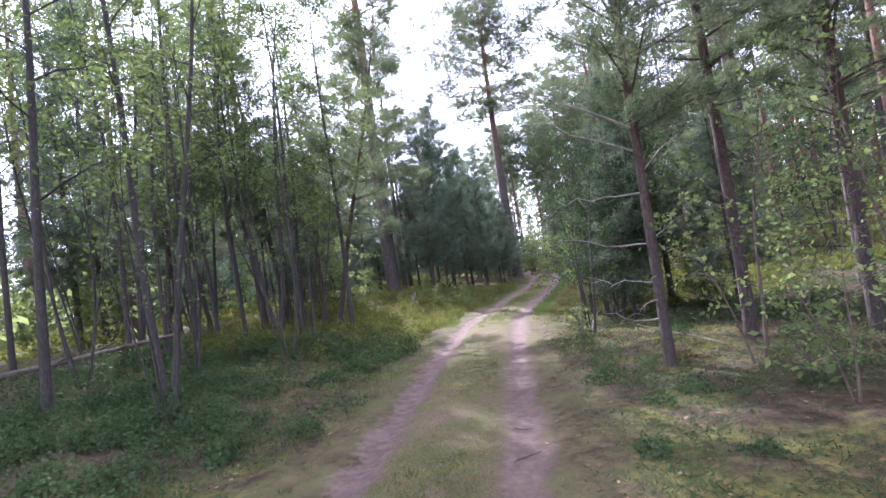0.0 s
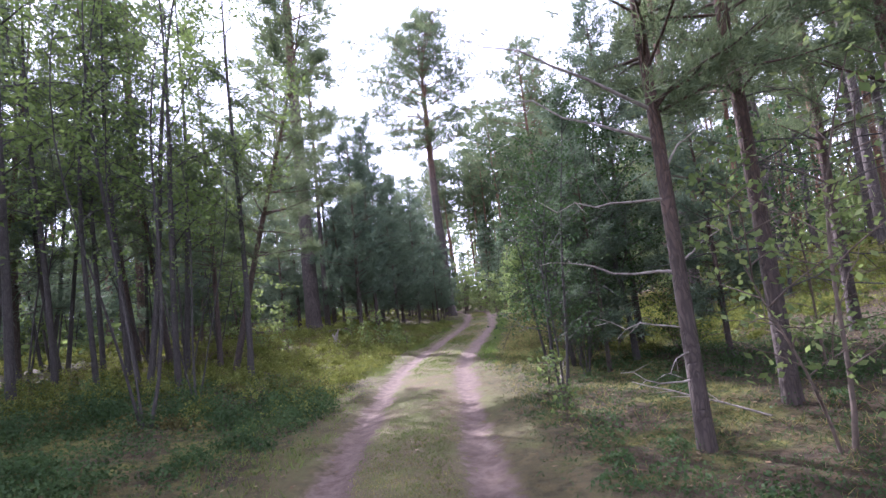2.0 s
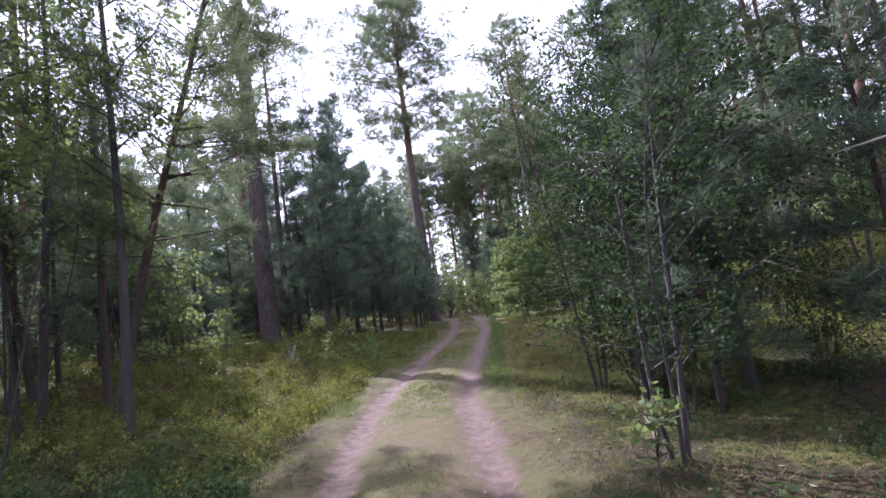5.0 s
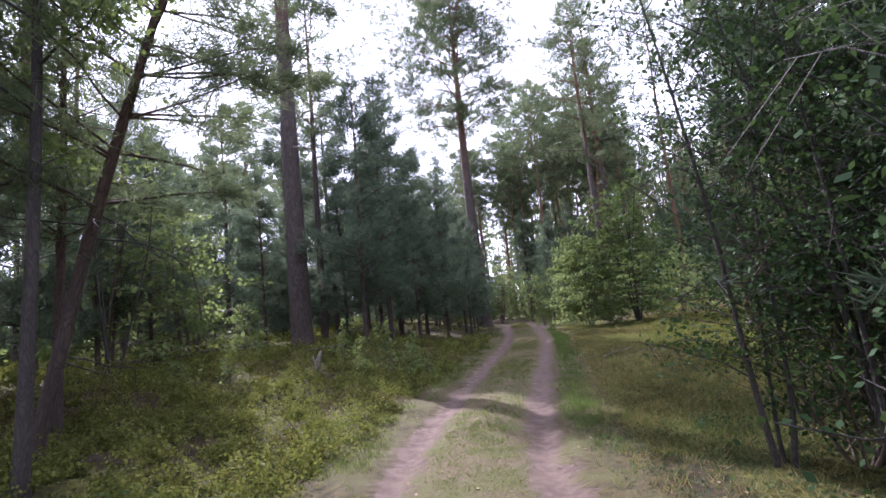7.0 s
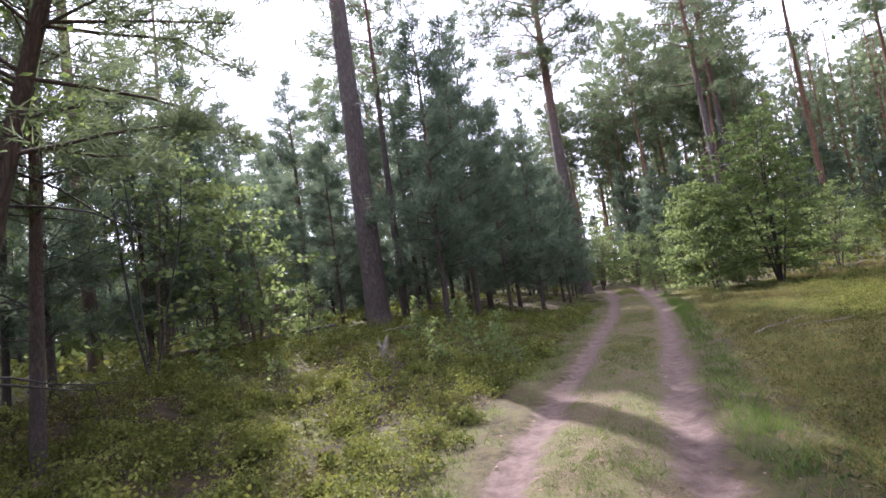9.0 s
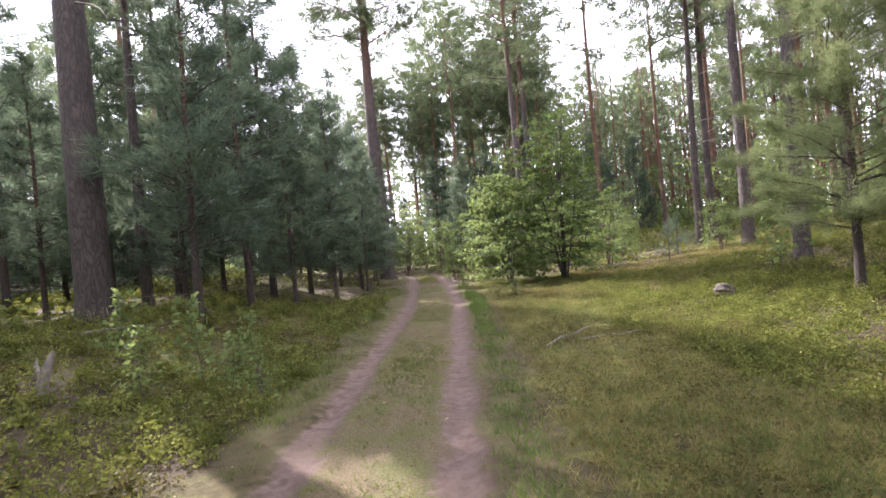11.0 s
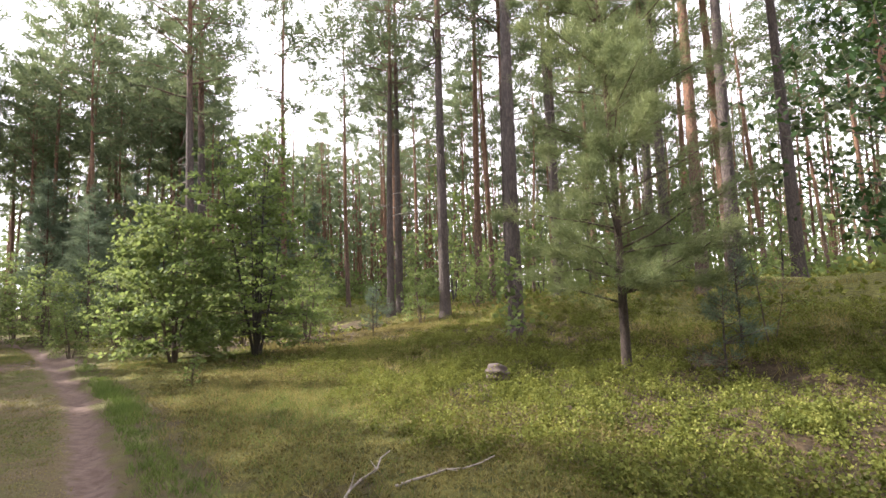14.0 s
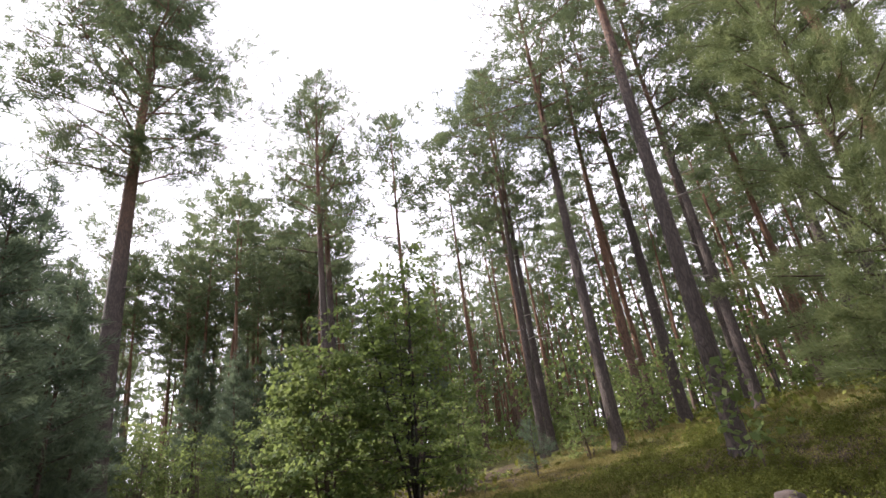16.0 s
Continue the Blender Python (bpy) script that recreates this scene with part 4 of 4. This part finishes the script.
def far_trunks():
    """Thin stems deep in the wood, too many and too far to count."""
    rng = np.random.default_rng(9)
    tb = Tubes()
    k = 0
    while k < 620:
        x, y = rng.uniform(20, 100), rng.uniform(5, 120)
        if math.hypot(x - 5, y - 18) < 42 or -0.13 < (x - 0.5) / max(1, y - 8) < 0.17:
            continue
        z, h = on_ground(x, y), rng.uniform(15, 20)
        dx, dy = rng.normal(0, 0.4, 2)
        tb.add(np.array([[x, y, z - 0.1], [x + dx, y + dy, z + h]]), [rng.uniform(0.09, 0.16), 0.05], 5)
        k += 1
    tagged(new("far_trunks", tb.mesh("far_trunks", FAR_BARK)), "bare pine stems deep in the wood", "trunks", "", "stuff")


def wood_depth():
    """Boughs and crowns deep in the pine wood that fill the gaps between its far trunks."""
    rng = np.random.default_rng(10)
    n = 5200
    x, y, top = rng.uniform(18, 100, n), rng.uniform(-10, 115, n), rng.uniform(4.5, 14, n)
    ok = (np.hypot(x - 4, y - 17) > 42) & ((x - 0.5) / np.maximum(1, y - 8) > 0.2)
    c = np.stack([x[ok], y[ok], ground_z(x[ok], y[ok]) + top[ok]], -1)
    at = (c[:, None] + rng.normal(0, 1, (len(c), 13, 3)) * np.array([0.9, 0.9, 0.45])).reshape(-1, 3)
    v, f = leaves(rng, at, np.full(len(at), 0.42), 0.3)
    tagged(new("wood_depth", mesh_of("wood_depth", v, [f], NEEDLES)), "shaded boughs deep in the pine wood", "woods", "", "stuff")


far_woods()
wood_depth()
brushwood()
far_trunks()


# ---- undergrowth ----
def field(name, seed, count, u_range, y_range, keep, build, label, category):
    """One sheet of countless small plants; keep(u, y) gives how thickly they stand."""
    rng = np.random.default_rng(seed)
    u, y = rng.uniform(*u_range, count), rng.uniform(*y_range, count)
    ok = rng.random(count) < keep(u, y)
    u, y = u[ok], y[ok]
    x = u + middle(y)
    base = np.stack([x, y, ground_z(x, y)], -1)
    v, f = build(rng, base, u, y)
    me = mesh_of(name, v, [f], build.mat)
    return tagged(new(name, me), label, category, "", "stuff")


def patchy(u, y, size, seed):
    """Smooth uneven patches between 0 and 1."""
    return ease((lumps(u, y, 2.6 / size, int(seed * 3)) - 0.22) / 0.56)


def sprigs(mat, per, reach, height, leaf, flat=0.35):
    def build(rng, base, u, y):
        n = len(base)
        tall = height * (0.15 + 0.6 * patchy(u, y, 2.4, 2.0) + 0.75 * patchy(u, y, 5.0, 1.0)) * rng.uniform(0.7, 1.2, n)
        at = base[:, None] + rng.normal(0, reach, (n, per, 3)) * np.array([1, 1, 0.15])
        at[:, :, 2] += tall[:, None] * rng.uniform(0.15, 1.0, (n, per))
        size = np.repeat(leaf * rng.uniform(0.8, 1.2, n) * np.clip(0.6 + 0.09 * (np.abs(u) - 3.5), 0.6, 1.2), per)
        return leaves(rng, at.reshape(-1, 3), size, flat)
    build.mat = mat
    return build


def cushions(mat, per, low, high, leaf, rise=0.85):
    """Dwarf shrubs that grow as rounded, uneven cushions of small leaves."""
    def build(rng, base, u, y):
        n = len(base)
        r = rng.uniform(low, high, n)
        d = rng.normal(0, 1, (n, per, 3))
        d[..., 2] = np.abs(d[..., 2]) * 0.9 + 0.08
        d = unit(d)
        turn = np.arctan2(d[..., 1], d[..., 0])
        lobe = 1 + 0.22 * np.sin(3 * turn + rng.uniform(0, 6.28, (n, 1))) + 0.16 * np.sin(7 * turn + 5 * d[..., 2] + rng.uniform(0, 6.28, (n, 1)))
        shell = lobe * rng.uniform(0.6, 1.1, (n, per)) ** 0.6
        at = base[:, None] + d * shell[..., None] * (r[:, None] * np.array([1, 1, 0]) + (r * rise * rng.uniform(0.6, 1.15, n))[:, None] * np.array([0, 0, 1.0]))[:, None]
        return leaves(rng, at.reshape(-1, 3), leaf, 0.5, 1.3, d.reshape(-1, 3))
    build.mat = mat
    return build


def tufts(mat, per, height, width, lean=0.45, reach=0.05):
    def build(rng, base, u, y):
        n = len(base)
        at = (base[:, None] + rng.normal(0, reach, (n, per, 3)) * np.array([1, 1, 0])).reshape(-1, 3)
        h = height * np.repeat(0.4 + 0.8 * patchy(u, y, 1.1, 5.0), per) * rng.uniform(0.5, 1.2, n * per)
        d = unit(np.stack([rng.normal(0, lean, n * per), rng.normal(0, lean, n * per), np.ones(n * per)], -1))
        s = unit(np.cross(d, rng.normal(0, 1, (n * per, 3)))) * width * 0.5
        v = np.stack([at - s, at + s, at + d * h[:, None]], 1).reshape(-1, 3)
        return v, np.arange(len(v)).reshape(-1, 3)
    build.mat = mat
    return build


def inside(u, a, b, soft=0.4):
    return ease((u - a) / soft + 0.5) * ease((b - u) / soft + 0.5)


field("bilberry_bank", 71, 7000, (-7.5, -1.2), (8.5, 31), lambda u, y: inside(u, -7.2, -1.4) * inside(y, 9.5, 26, 6) * (0.15 + 0.85 * patchy(u, y, 2.4, 2.0)), sprigs(BILBERRY, 16, 0.07, 0.16, 0.024), "sunlit yellow-green bilberry carpet on the bank", "bilberry")
field("bilberry_cushions", 171, 2300, (-7.5, -1.2), (9.5, 30), lambda u, y: inside(u, -7.2, -1.55) * inside(y, 10, 27, 5) * (0.35 + 0.65 * patchy(u, y, 2.4, 2.0)), cushions(BILBERRY, 170, 0.08, 0.28, 0.030, 1.25), "rounded bilberry cushions on the sunny bank", "bilberry")
field("heath_cushions", 172, 420, (-7.0, -1.3), (9, 26), lambda u, y: inside(u, -7.0, -1.6) * patchy(u, y, 1.5, 4.0), cushions(HEATH, 120, 0.10, 0.26, 0.030, 1.1), "brownish heather cushions among the bilberry", "heather")
field("bilberry_glade", 72, 13000, (2.6, 12.5), (11, 27.5), lambda u, y: inside(u + 1.6 * (lumps(u, y, 2.4, 9) - 0.5), 3.5, 14, 1.2) * inside(y, 11.5, 27, 3) * (0.05 + 0.95 * patchy(u, y, 2.0, 2.0)) * (1 - 0.5 * ease((u - 6) / 4)), sprigs(BILBERRY, 16, 0.065, 0.16, 0.021), "sunlit bilberry carpet in the clearing", "bilberry")
field("glade_cushions", 173, 3600, (3.0, 13.5), (11, 27), lambda u, y: inside(u + 1.6 * (lumps(u, y, 2.4, 9) - 0.5), 3.9, 14, 1.0) * inside(y, 11.5, 26, 3) * (0.15 + 0.85 * patchy(u, y, 2.0, 2.0)), cushions(BILBERRY, 150, 0.08, 0.30, 0.028, 1.0), "rounded bilberry cushions in the clearing", "bilberry")
# From here to right_herbs the leaf colour itself carries the shade of the trees
field("shade_herbs", 73, 6000, (-8, -1.1), (0.5, 12), lambda u, y: inside(u, -7.8, -1.5, 0.7) * (0.2 + 0.8 * patchy(u, y, 1.2, 3.0)), sprigs(SHADED_LEAF, 12, 0.09, 0.22, 0.036), "low green herbs on the bank, leaf colour darkened for its shade", "undergrowth")
field("shade_cushions", 174, 620, (-7, -1.2), (0.8, 10.5), lambda u, y: inside(u, -6.8, -1.55, 0.5) * (0.1 + 0.9 * patchy(u, y, 1.2, 3.0)), cushions(SHADED_LEAF, 260, 0.14, 0.36, 0.030, 0.95), "bilberry cushions under the thin stems, leaf colour darkened for shade", "bilberry")
field("roadside_cushions", 175, 170, (1.3, 8), (1.5, 13), lambda u, y: inside(u, 1.7, 8, 0.5) * patchy(u, y, 1.4, 6.0), cushions(SHADED_LEAF, 190, 0.12, 0.28, 0.028, 0.75), "low green cushions among brown litter", "bilberry")
field("right_moss", 93, 17000, (1.2, 8), (1, 14), lambda u, y: inside(u, 1.3, 8, 0.5) * (0.2 + 0.8 * patchy(u, y, 1.1, 2.5)), tufts(SHADED_LEAF, 8, 0.055, 0.010, 1.2, 0.09), "mossy low grass below the roadside pines", "moss")
field("right_herbs", 74, 4500, (1.3, 9), (1.0, 14), lambda u, y: inside(u, 1.7, 9, 0.9) * patchy(u, y, 1.4, 6.0), sprigs(SHADED_LEAF, 10, 0.09, 0.17, 0.034), "sparse green herbs among brown litter", "undergrowth")
field("needle_litter", 177, 17000, (-6, 8), (0.5, 15), lambda u, y: (inside(u, 1.15, 7.8, 0.4) + 0.7 * inside(u, -5.5, -1.15, 0.5) * inside(y, 0, 10, 3)) * (0.3 + 0.7 * patchy(u, y, 2.0, 7.0)), tufts(LITTER, 7, 0.06, 0.005, 3.0, 0.11), "brown needles and twig bits strewn on the floor", "litter")
field("roadside_grass", 176, 2800, (1.2, 8), (1, 15), lambda u, y: inside(u, 1.35, 7.5, 0.5) * ease((y - 4.5) / 3) * patchy(u, y, 1.3, 9.0), tufts(GRASS_DRY, 8, 0.13, 0.007, 0.9, 0.07), "dry pale grass tufts below the roadside pines", "grass")
field("far_undergrowth", 75, 16000, (-40, 45), (12, 80), lambda u, y: (np.abs(u) > 2.2) * ((u > 13) | (u < -7) | (y > 29)) * patchy(u, y, 0.35, 2.0), sprigs(BILBERRY, 7, 0.3, 0.32, 0.12), "green low undergrowth below the far pines", "undergrowth")
field("meadow_grass", 76, 18000, (1.2, 9), (10, 31), lambda u, y: inside(u, 1.5, 8.5, 0.6) * inside(y, 11, 30, 2) * (0.3 + 0.7 * patchy(u, y, 0.9, 8.0)) * (1 - 0.85 * inside(u, 4.6, 20, 1.5)), tufts(GRASS_DRY, 9, 0.12, 0.008, 0.8), "dry brownish grass beside the track", "grass")
field("meadow_green", 91, 9000, (1.4, 6), (11, 31), lambda u, y: inside(u, 1.7, 5.6, 0.6) * inside(y, 12, 30, 2) * patchy(u, y, 0.7, 3.3), tufts(GRASS_GREEN, 9, 0.11, 0.010, 0.7), "green grass patches beside the track", "grass")
field("meadow_moss", 94, 14000, (1.5, 5.5), (10.5, 27), lambda u, y: inside(u, 1.7, 5.2, 0.6) * inside(y, 11.5, 26, 2) * patchy(u, y, 2.2, 6.0), sprigs(HEATH, 7, 0.06, 0.13, 0.032), "low brownish green heath and moss cushions", "moss")
field("slope_grass", 95, 15000, (5, 18), (15, 31), lambda u, y: inside(u, np.where(y < 22, 9.5, 5.5), 17, 1.5) * inside(y, 15.5, 30, 2) * (0.2 + 0.8 * patchy(u, y, 1.0, 3.0)), tufts(GRASS_DRY, 9, 0.20, 0.016, 0.6, 0.09), "pale dry grass on the slope under the pines", "grass")
field("verge_grass", 77, 4200, (1.0, 1.7), (9, 32), lambda u, y: inside(u, 1.05, 1.42, 0.3) * inside(y, 13, 30, 3) * (0.25 + 0.75 * patchy(u, y, 1.2, 4.0)), tufts(VERGE_GREEN, 10, 0.10, 0.009, 0.5), "green grass along the wheel rut", "grass")
field("track_green", 92, 8000, (-0.6, 0.6), (1, 40), lambda u, y: inside(u, -0.4, 0.4, 0.25) * patchy(u, y, 1.6, 1.0), tufts(GRASS_GREEN, 9, 0.06, 0.007, 0.8), "short green grass between the wheel ruts", "grass")
field("track_grass", 78, 9000, (-0.6, 0.6), (1, 40), lambda u, y: inside(u, -0.46, 0.46, 0.25) * patchy(u, y, 1.3, 9.0), tufts(GRASS_DRY, 7, 0.045, 0.007, 0.9), "short trodden dry grass between the wheel ruts", "grass")
field("bank_grass", 79, 7000, (-2.6, -1.0), (1, 34), lambda u, y: inside(u, -2.4, -1.1, 0.4) * (0.25 + 0.75 * ease((y - 6) / 4)) * patchy(u, y, 1.5, 2.0), tufts(GRASS_GREEN, 8, 0.15, 0.009, 0.6), "grass on the track's left edge", "grass")


def scattered(mat, size):
    def build(rng, base, u, y):
        base = base + np.array([0, 0, 0.012])
        return leaves(rng, base, size, 0.86, 1.4)
    build.mat = mat
    return build


field("fallen_leaves", 80, 17000, (-4, 8), (0.5, 30), lambda u, y: 0.06 + 0.75 * inside(u, -2.1, -1.0, 0.5) * inside(y, 1, 8, 2) + 0.5 * inside(u, 1.1, 6, 0.6) * patchy(u, y, 0.8, 1.0) * inside(y, 0, 15, 3) + 0.16 * inside(u, 1.6, 7, 0.6) * inside(y, 13, 27, 3), scattered(LITTER, 0.036), "dry brown leaves lying on the ground", "leaves")


# ---- small things on the ground ----
def stick(name, seed, x, y, length, thick, turn, mat, label, rise=0.0, category="branch"):
    rng = np.random.default_rng(seed)
    tb = Tubes()
    n = 7
    s = np.linspace(-0.5, 0.5, n) * length
    p = np.stack([s, rng.normal(0, 0.03 * length, n), thick * 0.7 + rise * (s / length + 0.5) + np.abs(rng.normal(0, 0.01, n))], -1)
    tb.add(p, thick * np.linspace(1, 0.45, n), 7)
    for q in range(3):
        b0 = p[2 + q]
        tb.add(np.stack([b0, b0 + np.array([rng.uniform(0.1, 0.25), rng.uniform(-0.25, 0.25), rng.uniform(0.0, 0.1)]) * length * 0.6]), [thick * 0.5, thick * 0.2], 5)
    ob = new(name, tb.mesh(name, mat))
    ob.matrix_basis = pose(x, y, on_ground(x, y), 0, 0, turn)
    return tagged(ob, label, category)


def stump(x, y):
    rng = np.random.default_rng(8)
    tb = Tubes()
    tb.add(np.array([[0, 0, -0.05], [0.02, 0, 0.12], [0.07, 0.01, 0.3], [0.14, 0.02, 0.47]]), [0.075, 0.06, 0.05, 0.02], 9)
    tb.add(np.array([[0.03, 0, 0.15], [-0.04, 0.03, 0.34], [-0.03, 0.05, 0.40]]), [0.035, 0.025, 0.008], 7)
    ob = new("broken_stump", tb.mesh("broken_stump", DEAD_WOOD))
    ob.matrix_basis = pose(x, y, on_ground(x, y))
    tagged(ob, "pale broken stump sticking out of bilberry", "stump")


def boulder(x, y):
    bm = bmesh.new()
    bmesh.ops.create_icosphere(bm, subdivisions=4, radius=0.19)
    for v in bm.verts:
        d = noise.noise(v.co * 5) * 0.035 + noise.noise(v.co * 14) * 0.012 + 0.012 * math.sin(v.co.z * 60 + v.co.x * 12)
        v.co += v.co.normalized() * d
        v.co.z *= 0.95
    me = bpy.data.meshes.new("stone")
    bm.to_mesh(me)
    bm.free()
    me.materials.append(STONE)
    for p in me.polygons:
        p.use_smooth = True
    ob = new("stone", me)
    ob.matrix_basis = pose(x, y, on_ground(x, y) + 0.13)
    tagged(ob, "rounded grey-brown stone lying in bilberry", "stone")


boulder(9.32, 20.1)
stump(-1.4, 18.4)
stick("fallen_log", 81, -4.6, 20.0, 3.6, 0.07, 15, ROT, "dark rotting log lying on the bank", 0.12, "log")
stick("fallen_log", 82, -2.3, 21.3, 2.8, 0.06, -20, ROT, "dark rotting log lying before the big pine", 0.18, "log")
stick("fallen_log", 83, -6.4, 8.6, 3.2, 0.06, 10, ROT, "dark log lying among the thin stems", 0.3, "log")
stick("fallen_branch", 84, 0.55, 4.05, 0.32, 0.009, 25, TWIG, "thin dark twig lying in the wheel rut")
stick("fallen_branch", 85, 0.6, 4.7, 0.22, 0.007, -30, TWIG, "thin dark twig lying in the wheel rut")
stick("fallen_branch", 86, 5.2, 18.9, 1.1, 0.014, 20, DEAD_WOOD, "pale dead branch lying in the grass", 0.1)
stick("fallen_branch", 87, 5.6, 18.4, 0.8, 0.011, -40, DEAD_WOOD, "pale dead branch lying in the grass", 0.12)
stick("fallen_branch", 88, 3.3, 7.2, 1.4, 0.013, 120, DEAD_WOOD, "pale dead branch lying below the pine", 0.25)
stick("fallen_branch", 89, 3.0, 10.2, 1.2, 0.011, 60, DEAD_WOOD, "crooked pale dead branch under the saplings", 0.3)
plant("whiteleaf", lambda: slim_tree("seedling", 90, 0.42, 0.006, 0.1, 0.16, 34, 1, 0.045, TWIG, BUSH_LEAF, 0.03, 0.1, "small seedling with pale leaves", "seedling"), 0.88, 18.0)
for x, y, s in ((-3.2, 16.5, 1.2), (3.3, 4.6, 1.5), (4.0, 5.2, 1.3), (2.0, 7.6, 1.0), (-2.6, 17.0, 1.0), (2.3, 9.0, 1.3), (6.9, 24.9, 1.2)):
    plant("whiteleaf", None, x, y, s, x * 77)
